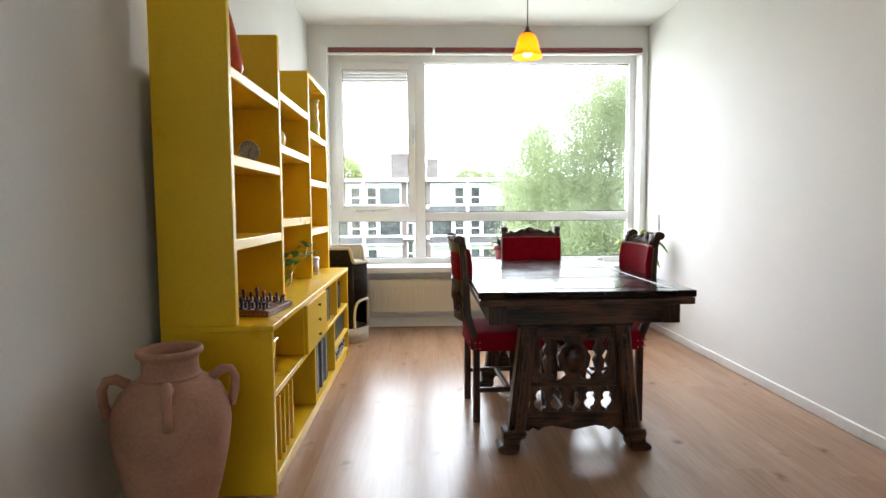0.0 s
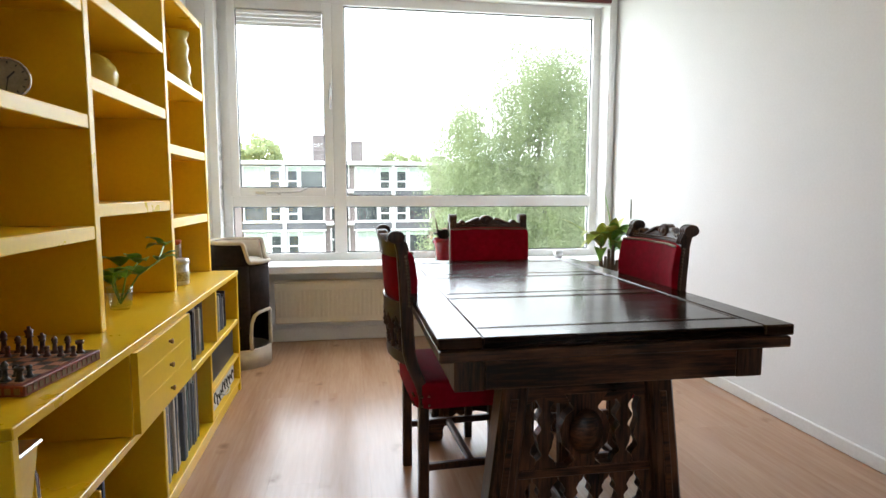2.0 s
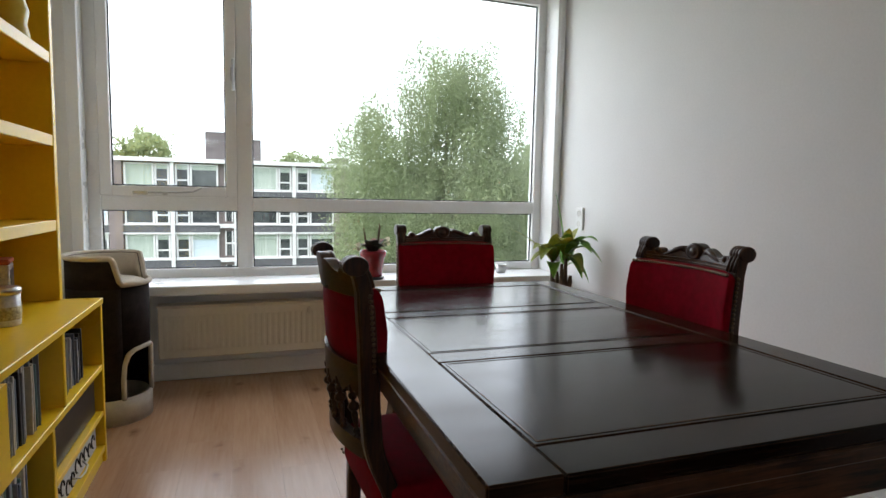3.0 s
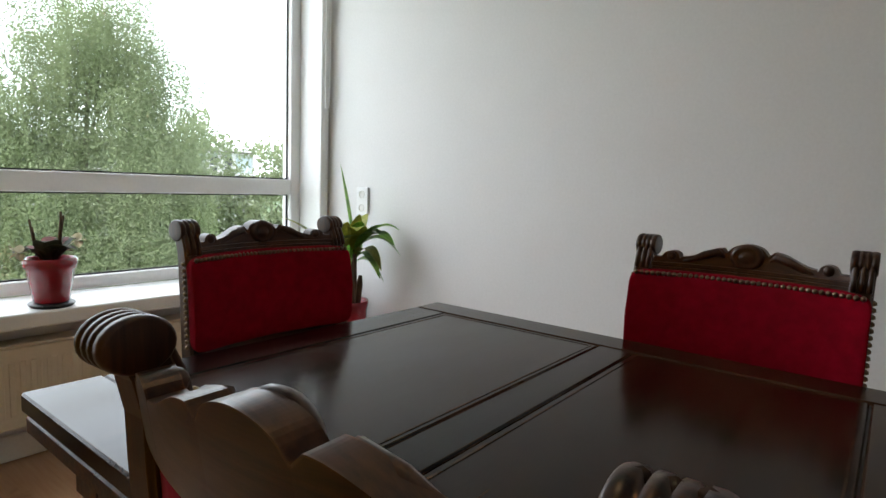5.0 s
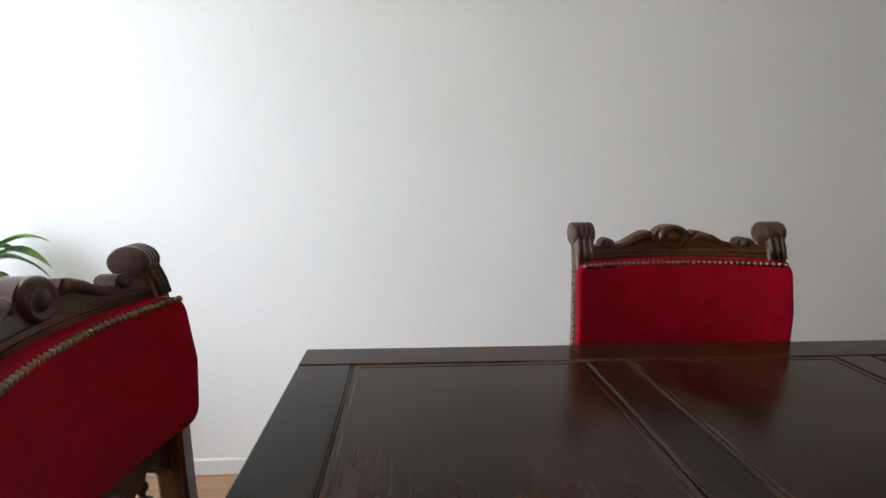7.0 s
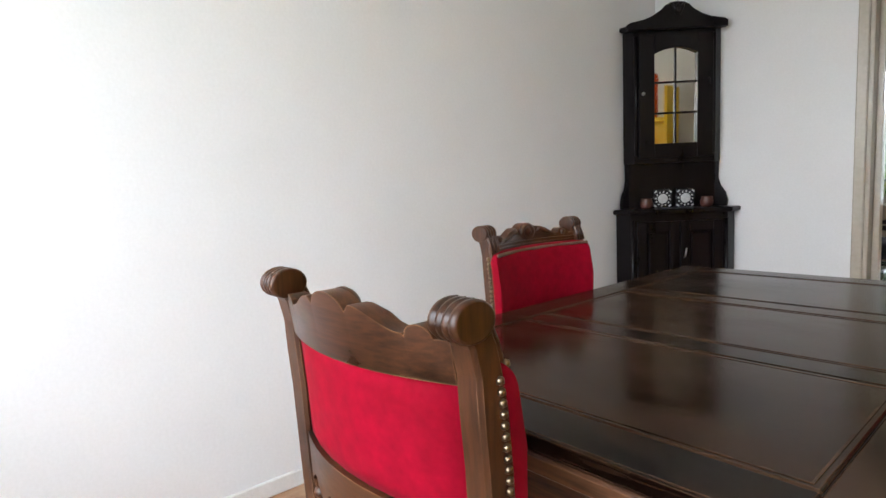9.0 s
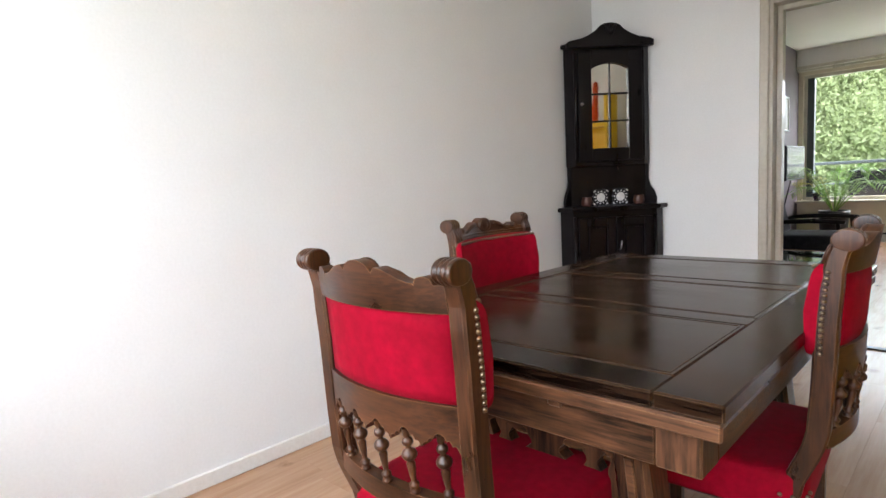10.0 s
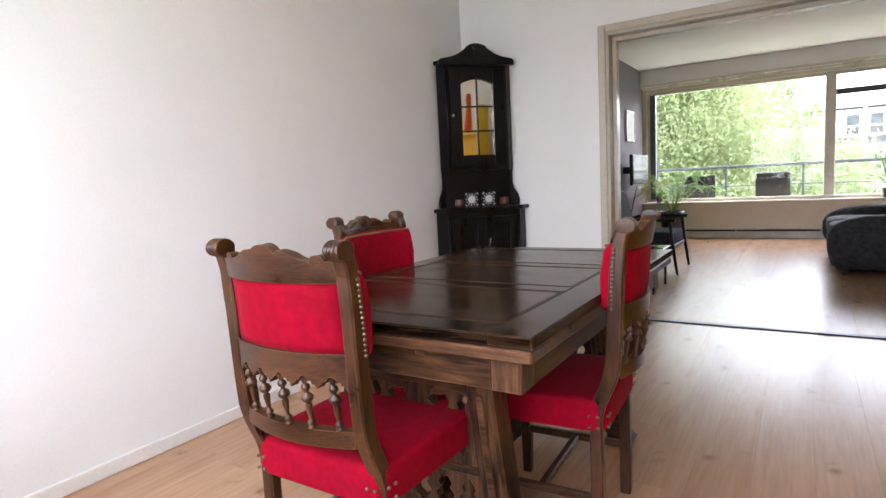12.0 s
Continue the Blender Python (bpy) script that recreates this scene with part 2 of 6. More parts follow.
def lathe(profile, seg=24, bm=None, m=None):
    """Turns (radius, z) pairs round z."""
    b = bmesh.new()
    rings = []
    for r, z in profile:
        if r < 1e-5:
            rings.append([b.verts.new((0, 0, z))])
        else:
            rings.append([b.verts.new((r * math.cos(2 * math.pi * i / seg), r * math.sin(2 * math.pi * i / seg), z)) for i in range(seg)])
    for p, q in zip(rings, rings[1:]):
        for i in range(seg):
            j = (i + 1) % seg
            ids = [p[i % len(p)], p[j % len(p)], q[j % len(q)], q[i % len(q)]]
            ids = list(dict.fromkeys(ids))
            if len(ids) > 2:
                b.faces.new(ids)
    if m is not None:
        b.transform(m)
    return b if bm is None else join(bm, b)


def tube(points, radii, seg=8, bm=None):
    """A round tube along points."""
    b = bmesh.new() if bm is None else bm
    pts = [Vector(p) for p in points]
    if not isinstance(radii, (list, tuple)):
        radii = [radii] * len(pts)
    rings = []
    for i, p in enumerate(pts):
        d = (pts[min(i + 1, len(pts) - 1)] - pts[max(i - 1, 0)]).normalized()
        u = d.orthogonal().normalized() if i == 0 else (u - d * u.dot(d)).normalized()
        v = d.cross(u)
        rings.append([b.verts.new(p + (u * math.cos(2 * math.pi * k / seg) + v * math.sin(2 * math.pi * k / seg)) * radii[i]) for k in range(seg)])
    for p, q in zip(rings, rings[1:]):
        for k in range(seg):
            b.faces.new((p[k], p[(k + 1) % seg], q[(k + 1) % seg], q[k]))
    b.faces.new(rings[0][::-1])
    b.faces.new(rings[-1])
    return b


def board(outline, thick, axis="y", bev=0.0, at=0.0):
    """A board cut to an outline of (u, z) pairs; it is extruded along axis (y: u is x; x: u is y; z: u, z are x, y)."""
    b = bmesh.new()
    put = {"y": lambda u, w, d: (u, d, w), "x": lambda u, w, d: (d, u, w), "z": lambda u, w, d: (u, w, d)}[axis]
    lo = [b.verts.new(put(u, w, at - thick / 2)) for u, w in outline]
    hi = [b.verts.new(put(u, w, at + thick / 2)) for u, w in outline]
    n = len(outline)
    b.faces.new(lo)
    b.faces.new(hi[::-1])
    sides = [b.faces.new((lo[i], lo[(i + 1) % n], hi[(i + 1) % n], hi[i])) for i in range(n)]
    bmesh.ops.recalc_face_normals(b, faces=b.faces)
    if bev:
        rim = [e for e in b.edges if not any(v in lo for v in e.verts) or not any(v in hi for v in e.verts)]
        bmesh.ops.bevel(b, geom=rim, offset=bev, segments=1, affect="EDGES")
    return b


def sweep(sections, bm=None):
    """Joins rectangles (cx, cy, cz, half width x, half depth y) laid flat, from bottom to top."""
    b = bmesh.new() if bm is None else bm
    rings = []
    for cx, cy, cz, hx, hy in sections:
        c = min(hx, hy) * 0.25
        rings.append([b.verts.new((cx + sx, cy + sy, cz)) for sx, sy in ((-hx + c, -hy), (hx - c, -hy), (hx, -hy + c), (hx, hy - c), (hx - c, hy), (-hx + c, hy), (-hx, hy - c), (-hx, -hy + c))])
    for p, q in zip(rings, rings[1:]):
        for k in range(8):
            b.faces.new((p[k], p[(k + 1) % 8], q[(k + 1) % 8], q[k]))
    b.faces.new(rings[0][::-1])
    b.faces.new(rings[-1])
    return b


def structure(name, bm, mat, label, category):
    return tagged(part(name, bm, mat), label, category, kind="structure")


# ---- the flat: floor, walls, ceiling ----
XL, XR, YW, YB, YBL, H = -1.28, 1.9, 5.88, 1.19, 0.97, 2.81     # dining room; YBL: the living room's face of the dividing wall
LXL, LY = -2.9, -5.0                                            # living room's far left wall and window wall
OX0, OX1, OZ = -1.2, 0.748, 2.104                               # opening between the rooms

b = bmesh.new()
box(LXL - 0.2, XR + 0.2, LY - 0.2, YW + 0.3, -0.25, -0.012, bm=b)
floor_ob = structure("floor", b, M_SUBFLOOR, "reddish oak laminate floor with a satin shine", "floor")
b = bmesh.new()
box(LXL - 0.2, XR + 0.2, LY - 0.2, YW + 0.3, H, H + 0.25, bm=b)
structure("ceiling", b, M_CEIL, "plain white painted plaster ceiling", "ceiling")
b = box(XR, XR + 0.2, YBL - 0.002, YW + 0.3, -0.2, H)
structure("wall_east", b, M_WALL, "white painted wall with a slightly uneven surface", "wall")
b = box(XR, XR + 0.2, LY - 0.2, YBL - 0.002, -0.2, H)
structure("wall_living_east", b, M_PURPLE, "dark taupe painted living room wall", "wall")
b = box(XL - 0.2, XL, YB, YW + 0.3, -0.2, H)
box(XL - 0.002, XL + 0.03, YB, 1.97, -0.01, H, bm=b)
structure("wall_west", b, M_WALL, "white painted wall behind the yellow bookcase", "wall")
b = bmesh.new()
box(LXL, OX0, YBL, YB, -0.01, H, bm=b)
box(OX1, XR, YBL, YB, -0.01, H, bm=b)
box(OX0, OX1, YBL, YB, OZ, H, bm=b)
structure("wall_south", b, M_WALL, "white painted dividing wall with a wide opening", "wall")
b = box(LXL - 0.2, LXL, LY - 0.2, YB, -0.2, H)
structure("wall_living_west", b, M_WALL, "plain white painted living room wall", "wall")
# window wall of the dining room
WX0, WX1, WZ0, WZ1 = -1.13, 1.86, 0.585, 2.60
b = bmesh.new()
box(XL, WX0, YW, YW + 0.3, -0.2, H, bm=b)
box(WX1, XR, YW, YW + 0.3, -0.2, H, bm=b)
box(WX0, WX1, YW, YW + 0.3, -0.2, WZ0 - 0.045, bm=b)
box(WX0, WX1, YW, YW + 0.3, WZ1, H, bm=b)
structure("wall_north", b, M_WALL, "white painted window wall with a radiator niche", "wall")
# window wall of the living room
LWX0, LWX1, LWZ0, LWZ1 = -2.7, 1.84, 0.60, 2.46
b = bmesh.new()
box(LXL, LWX0, LY - 0.25, LY, -0.2, H, bm=b)
box(LWX1, XR, LY - 0.25, LY, -0.2, H, bm=b)
box(LWX0, LWX1, LY - 0.25, LY, -0.2, LWZ0, bm=b)
box(LWX0, LWX1, LY - 0.25, LY, LWZ1, H, bm=b)
structure("wall_living_south", b, M_RAD, "cream painted living room wall under the window", "wall")


# casing round the opening
b = bmesh.new()
def casing(x0, x1, z0, z1):
    box(x0, x1, YB, YB + 0.018, z0, z1, 0.006, bm=b)
    box(x0, x1, YBL - 0.018, YBL, z0, z1, 0.006, bm=b)
casing(OX1 - 0.012, OX1 + 0.04, 0, OZ + 0.04)
casing(OX0 - 0.04, OX0 + 0.012, 0, OZ + 0.04)
casing(OX0 + 0.012, OX1 - 0.012, OZ - 0.012, OZ + 0.04)
box(OX1 - 0.03, OX1 - 0.001, YBL + 0.002, YB - 0.002, 0, OZ - 0.001, 0.004, bm=b)
box(OX0 + 0.001, OX0 + 0.03, YBL + 0.002, YB - 0.002, 0, OZ - 0.001, 0.004, bm=b)
box(OX0 + 0.03, OX1 - 0.03, YBL + 0.002, YB - 0.002, OZ - 0.03, OZ - 0.001, 0.004, bm=b)
box(OX1 - 0.06, OX1 - 0.03, 1.03, 1.10, 0, OZ - 0.03, 0.004, bm=b)
box(OX0 + 0.03, OX1 - 0.06, 1.03, 1.10, OZ - 0.06, OZ - 0.03, 0.004, bm=b)
structure("door_frame", b, M_TRIM, "cream gloss-painted frame round the wide room opening", "door frame")
b = box(OX0 + 0.03, OX1 - 0.03, 0.90, 0.955, 0.0, 0.008, 0.003)
structure("threshold", b, M_BLACKWOOD, "dark floor strip between the two rooms", "threshold")

b = box(XR - 0.014, XR, YB, YW, 0, 0.062, 0.004)
structure("baseboard", b, M_SKIRT, "low white painted skirting board along the wall", "baseboard")
b = bmesh.new()
box(OX1 + 0.04, XR - 0.014, YB, YB + 0.014, 0, 0.062, 0.004, bm=b)
structure("baseboard", b, M_SKIRT, "low white painted skirting board by the corner cabinet", "baseboard")
b = bmesh.new()
box(XL, XL + 0.014, YB, YW, 0, 0.062, 0.004, bm=b)
structure("baseboard", b, M_SKIRT, "low white painted skirting board behind the bookcase", "baseboard")
b = bmesh.new()
box(XL + 0.014, XR - 0.014, YW - 0.014, YW, 0, 0.1, 0.004, bm=b)
structure("baseboard", b, M_SKIRT, "white painted skirting board under the radiator", "baseboard")


# ---- windows ----
def pane_at(x0, x1, z0, z1, y, parent):
    ob = part("pane", box(x0, x1, y - 0.003, y + 0.003, z0, z1), M_GLASS, parent, "clear window glass")
    ob.visible_shadow = False
    return ob


def ring(x0, x1, z0, z1, w, y0, y1, bm, bev=0.004):
    """A rectangular frame, w wide inwards from the given outer edges."""
    box(x0, x0 + w, y0, y1, z0, z1, bev, bm=bm)
    box(x1 - w, x1, y0, y1, z0, z1, bev, bm=bm)
    box(x0 + w, x1 - w, y0, y1, z0, z0 + w, bev, bm=bm)
    box(x0 + w, x1 - w, y0, y1, z1 - w, z1, bev, bm=bm)
    return bm


win = thing("window_1", "wide white plastic window with a narrow opening sash", "window", kind="structure")
WY0, WY1 = 6.07, 6.15
b = bmesh.new()
box(WX0, -1.055, WY0, WY1, WZ0, WZ1, 0.004, bm=b)
box(1.79, WX1, WY0, WY1, WZ0, WZ1, 0.004, bm=b)
box(-0.30, -0.205, WY0, WY1, 0.64, 2.515, 0.004, bm=b)
box(-1.055, 1.79, WY0, WY1, WZ0, 0.64, 0.004, bm=b)
box(-1.055, 1.79, WY0, WY1, 2.515, WZ1, 0.004, bm=b)
box(-1.055, -0.30, WY0, WY1, 1.0, 1.085, 0.004, bm=b)
box(-0.205, 1.79, WY0, WY1, 1.0, 1.085, 0.004, bm=b)
part("window_frame", b, M_FRAME, win)
part("sash", ring(-1.055, -0.30, 1.085, 2.515, 0.062, WY0 - 0.022, WY0 + 0.05, bmesh.new()), M_FRAME, win, "white opening sash")
pane_at(-0.993, -0.362, 1.147, 2.453, WY0 + 0.02, win)
pane_at(-0.205, 1.79, 1.085, 2.515, WY0 + 0.045, win)
pane_at(-0.205, 1.79, 0.64, 1.0, WY0 + 0.045, win)
pane_at(-1.055, -0.30, 0.64, 1.0, WY0 + 0.045, win)
for x0, x1, z0, z1, y in ((-0.993, -0.362, 1.147, 2.453, WY0 + 0.012), (-0.205, 1.79, 1.085, 2.515, WY0 + 0.036), (-0.205, 1.79, 0.64, 1.0, WY0 + 0.036), (-1.055, -0.30, 0.64, 1.0, WY0 + 0.036)):
    part("gasket", ring(x0, x1, z0, z1, 0.007, y - 0.004, y + 0.004, bmesh.new(), 0), M_GASKET, win, "black rubber glazing strip")
b = bmesh.new()
for i in range(4):
    box(-0.985, -0.37, WY0 - 0.012, WY0 + 0.012, 2.335 + i * 0.029, 2.36 + i * 0.029, 0.004, bm=b)
part("ventilation_grille", b, M_FRAME, win, "white slatted ventilation strip")
b = box(-0.322, -0.305, WY0 - 0.05, WY0 - 0.022, 1.74, 1.93, 0.005)
box(-0.33, -0.298, WY0 - 0.028, WY0 - 0.02, 1.80, 1.88, bm=b)
part("handle", b, M_STEEL, win, "grey metal window handle")
b = tube([(-0.86, WY0 - 0.035, 1.108), (-0.62, WY0 - 0.04, 1.112), (-0.55, WY0 - 0.04, 1.118), (-0.50, WY0 - 0.045, 1.142)], 0.006, 8)
box(-0.88, -0.80, WY0 - 0.045, WY0 - 0.02, 1.094, 1.118, 0.003, bm=b)
box(-0.72, -0.69, WY0 - 0.045, WY0 - 0.02, 1.094, 1.112, 0.003, bm=b)
part("casement_stay", b, M_STEEL, win, "steel casement stay")
b = box(WX0 - 0.03, WX1 + 0.02, 5.715, WY0 + 0.002, 0.528, 0.585, 0.008, seg=2)
structure("windowsill", b, M_FRAME, "white window sill board above the radiator", "windowsill")
# reveal linings and the slim vertical casing next to the right-hand wall
b = bmesh.new()
box(WX1 - 0.012, WX1, YW, WY0, WZ0, WZ1, 0.003, bm=b)
box(WX0, WX0 + 0.012, YW, WY0, WZ0, WZ1, 0.003, bm=b)
box(WX0 + 0.012, WX1 - 0.012, YW, WY0, WZ1 - 0.012, WZ1, 0.003, bm=b)
box(WX1 - 0.03, WX1 + 0.02, YW - 0.02, YW, WZ0, WZ1 + 0.02, 0.004, bm=b)
box(WX0 - 0.03, WX0 + 0.03, YW - 0.02, YW, WZ0, WZ1 + 0.02, 0.004, bm=b)
structure("window_trim", b, M_FRAME, "white lining and casing round the window", "trim")

# roller blinds: two dark red head rails, rolled up, with a bead cord
for x0, x1 in ((-1.08, -0.125), (-0.105, 1.815)):
    bl = thing("roller_blind", "dark red rolled-up window blind under the ceiling", "blind", group="window blinds")
    bm = box(x0, x1, 5.79, 5.855, 2.545, 2.59, 0.012, seg=2)
    part("cassette", bm, M_RAILRED, bl)
    bm = box(x0 + 0.005, x1 - 0.005, 5.80, 5.83, 2.525, 2.5455, 0.006)
    part("bottom_bar", bm, M_FRAME, bl, "white lower bar")
    for x in (x0 + 0.06, x1 - 0.06):
        part("bracket", box(x - 0.015, x + 0.015, 5.84, 5.879, 2.548, 2.612, 0.003), M_FRAME, bl)
cord = thing("blind_cord", "white bead cord hanging beside the window", "cord")
pts = [(1.835, 5.83, 2.56), (1.835, 5.835, 2.0), (1.837, 5.835, 1.52)] + [(1.85 - 0.013 * math.cos(a), 5.835, 1.50 - 0.02 * math.sin(a)) for a in (0.3, 0.9, 1.57, 2.2, 2.8)] + [(1.864, 5.835, 1.52), (1.866, 5.835, 2.0), (1.868, 5.83, 2.56)]
part("loop", tube(pts, 0.0028, 6), M_FRAME, cord)

# radiator
rad = thing("radiator", "cream enamelled panel radiator with shallow ribs under the window", "radiator")
part("panel", box(-0.73, 1.62, 5.765, 5.795, 0.155, 0.455, 0.008, seg=2), M_RAD, rad)
b = bmesh.new()
for i in range(70):
    x = -0.700 + i * 0.0332
    box(x, x + 0.020, 5.7605, 5.7655, 0.205, 0.405, 0.0024, bm=b)
part("rib_face", b, M_RAD, rad)
part("top_grille", box(-0.735, 1.625, 5.762, 5.862, 0.4555, 0.466, 0.003), M_RAD, rad)
for x in (-0.4, 1.3):
    part("bracket", box(x, x + 0.03, 5.795, 5.879, 0.2, 0.44), M_RAD, rad)
part("wall_clip", box(0.098, 0.122, 5.746, 5.7625, 0.395, 0.425, 0.004), M_RAD, rad)
part("pipe", tube([(1.66, 5.79, 0.0), (1.66, 5.79, 0.2), (1.6, 5.79, 0.2)], 0.009, 8), M_RAD, rad)
part("valve", lathe([(0.0, 0), (0.016, 0), (0.018, 0.01), (0.018, 0.045), (0.012, 0.055), (0, 0.056)], 16, m=pose(1.66, 5.79, 0.2)), M_FRAME, rad, "white radiator valve")


# ---- dining table ----
def ring2(x0, x1, y0, y1, w, z0, z1):
    """A thin raised bead laid flat as a rectangle."""
    bm = box(x0, x0 + w, y0, y1, z0, z1)
    box(x1 - w, x1, y0, y1, z0, z1, bm=bm)
    box(x0 + w, x1 - w, y0, y0 + w, z0, z1, bm=bm)
    box(x0 + w, x1 - w, y1 - w, y1, z0, z1, bm=bm)
    return bm


def strip(x0, x1, y, thick, zlo, zhi, n=36):
    """A board along x whose lower and upper edges are functions of x."""
    b = bmesh.new()
    rows = []
    for i in range(n + 1):
        x = x0 + (x1 - x0) * i / n
        rows.append([b.verts.new((x, y + d, z)) for d, z in ((-thick / 2, zlo(x)), (thick / 2, zlo(x)), (thick / 2, zhi(x)), (-thick / 2, zhi(x)))])
    for p, q in zip(rows, rows[1:]):
        for k in range(4):
            b.faces.new((p[k], p[(k + 1) % 4], q[(k + 1) % 4], q[k]))
    b.faces.new(rows[0][::-1])
    b.faces.new(rows[-1])
    return b


def flat_baluster(x, y, thick, z0, z1, widths):
    """A sawn flat baluster; widths: (share of the height, half width), eased between."""
    left, right = [], []
    n = 28
    for i in range(n + 1):
        k = i / n
        for (a, wa), (c, wc) in zip(widths, widths[1:]):
            if a <= k <= c:
                e = (k - a) / (c - a)
                w = wa + (wc - wa) * e * e * (3 - 2 * e)
                break
        z = z0 + (z1 - z0) * k
        left.append((x - w, z))
        right.append((x + w, z))
    return board(left + right[::-1], thick, "y", 0.0, y)


def dining_table():
    t = thing("dining_table", "heavy dark-stained oak draw-leaf table with carved trestle ends", "table")
    x0, x1, y0, y1, Z = 0.008, 0.925, 2.803, 4.284, 0.78
    th = 0.028
    def top(nm, *a):
        return part(nm, box(*a, 0.003), M_TABLETOP, t)
    ix0, ix1 = 0.113, 0.842
    top("stile", x0, ix0, y0, y1, Z - th, Z)
    top("stile", ix1, x1, y0, y1, Z - th, Z)
    for a, c in ((y0, 2.888), (3.296, 3.362), (3.732, 3.80), (4.195, y1)):
        top("rail", ix0 + 0.0008, ix1 - 0.0008, a, c, Z - th, Z - 0.0008)
    for a, c in ((2.888, 3.296), (3.362, 3.732), (3.80, 4.195)):
        top("panel", ix0 + 0.0025, ix1 - 0.0025, a + 0.0025, c - 0.0025, Z - th, Z - 0.0012)
        part("moulding", ring2(ix0 + 0.012, ix1 - 0.012, a + 0.012, c - 0.012, 0.003, Z - 0.0016, Z - 0.0002), M_TABLETOP, t)
        part("groove", box(ix0, ix1, a, c, Z - th - 0.002, Z - 0.006), M_BLACKWOOD, t)
    for a, c in ((y0, 3.54), (3.546, y1)):
        part("draw_leaf", box(x0 + 0.004, x1 - 0.004, a + 0.002, c - 0.002, Z - 0.060, Z - th - 0.004, 0.004), M_TABLE, t, "extending leaf stowed under the top")
    az0, az1, ins = 0.635, Z - 0.0605, 0.048
    for a in (y0 + ins, y1 - ins - 0.03):
        part("apron", box(x0 + ins + 0.075, x1 - ins - 0.075, a, a + 0.03, az0, az1, 0.002), M_TABLE, t, "worn oak apron")
    for a in (x0 + ins, x1 - ins - 0.03):
        part("apron", box(a, a + 0.03, y0 + ins + 0.075, y1 - ins - 0.075, az0, az1, 0.002), M_TABLEY, t)
    for a in (x0 + ins - 0.0005, x1 - ins - 0.0745):
        for c in (y0 + ins - 0.0005, y1 - ins - 0.0745):
            part("corner_block", box(a, a + 0.075, c, c + 0.075, az0 - 0.002, az1, 0.003), M_TABLEV, t)
    part("leaf_knob", box(0.30, 0.33, y1 - ins - 0.001, y1 - ins + 0.012, az1 - 0.025, az1 - 0.005, 0.004), M_TABLE, t)
    cx = CENTRE_X + 0.005
    for yy in (3.05, 4.035):
        part("trestle_rail", box(cx - 0.27, cx + 0.27, yy - 0.035, yy + 0.035, 0.585, 0.645, 0.006), M_TABLE, t)
        for s in (-1, 1):
            # splayed leg with a scrolled foot
            b = sweep([(cx + s * 0.272, yy, 0.07, 0.044, 0.05), (cx + s * 0.266, yy, 0.12, 0.040, 0.046), (cx + s * 0.212, yy, 0.59, 0.038, 0.046)])
            leg = part("leg", b, M_TABLEV, t)
            b = sweep([(cx + s * 0.268, yy, 0.085, 0.010, 0.052), (cx + s * 0.218, yy, 0.55, 0.010, 0.052)])
            part("leg_moulding", b, M_TABLE, leg)
            o = [(0.222, 0.09), (0.245, 0.075), (0.258, 0.05), (0.255, 0.025), (0.262, 0.006), (0.275, 0.0), (0.33, 0.0), (0.352, 0.008), (0.358, 0.025), (0.345, 0.038), (0.332, 0.045), (0.328, 0.062), (0.333, 0.085), (0.328, 0.105), (0.24, 0.12)]
            f = board([(cx + s * u, w) for u, w in o], 0.11, "y", 0.006, yy)
            part("foot", f, M_TABLE, t, "carved scroll foot")
        # scalloped lower rail
        o = [(-0.25, 0.185), (-0.25, 0.10), (-0.21, 0.095), (-0.19, 0.11), (-0.165, 0.095), (-0.14, 0.112), (-0.10, 0.118), (-0.05, 0.108), (0.0, 0.098), (0.05, 0.108), (0.10, 0.118), (0.14, 0.112), (0.165, 0.095), (0.19, 0.11), (0.21, 0.095), (0.25, 0.10), (0.25, 0.185)]
        part("lower_rail", board([(cx + u, w) for u, w in o], 0.045, "y", 0.004, yy), M_TABLE, t)
        # pierced carving between the legs: a row of flat balusters under lancet holes, a cartouche and scrolls above
        part("cross_rail", box(cx - 0.235, cx + 0.235, yy - 0.018, yy + 0.018, 0.300, 0.330, 0.004), M_TABLE, t)
        part("carved_board", strip(cx - 0.21, cx + 0.21, yy, 0.034, lambda x: 0.540 - 0.022 * abs(math.sin((x - cx) * 24)), lambda x: 0.588), M_TABLE, t)
        for u in (-0.195, -0.117, -0.039, 0.039, 0.117, 0.195):
            part("flat_baluster", flat_baluster(cx + u, yy, 0.030, 0.183, 0.302, ((0, 0.030), (0.10, 0.032), (0.22, 0.014), (0.38, 0.009), (0.55, 0.022), (0.66, 0.017), (0.78, 0.024), (0.90, 0.036), (1, 0.0385))), M_TABLEV, t)
        part("cartouche", flat_baluster(cx, yy, 0.036, 0.328, 0.545, ((0, 0.052), (0.10, 0.030), (0.20, 0.046), (0.34, 0.070), (0.52, 0.076), (0.68, 0.062), (0.80, 0.036), (0.90, 0.050), (1, 0.064))), M_TABLEV, t, "carved cartouche")
        b = lathe([(0, 0.0), (0.042, 0.002), (0.050, 0.012), (0.03, 0.02), (0.012, 0.028), (0, 0.03)], 20, m=pose(cx, yy - 0.016, 0.435, 90) @ Matrix.Diagonal((1, 1.35, 1, 1)))
        part("rosette", b, M_TABLE, t, smooth=True)
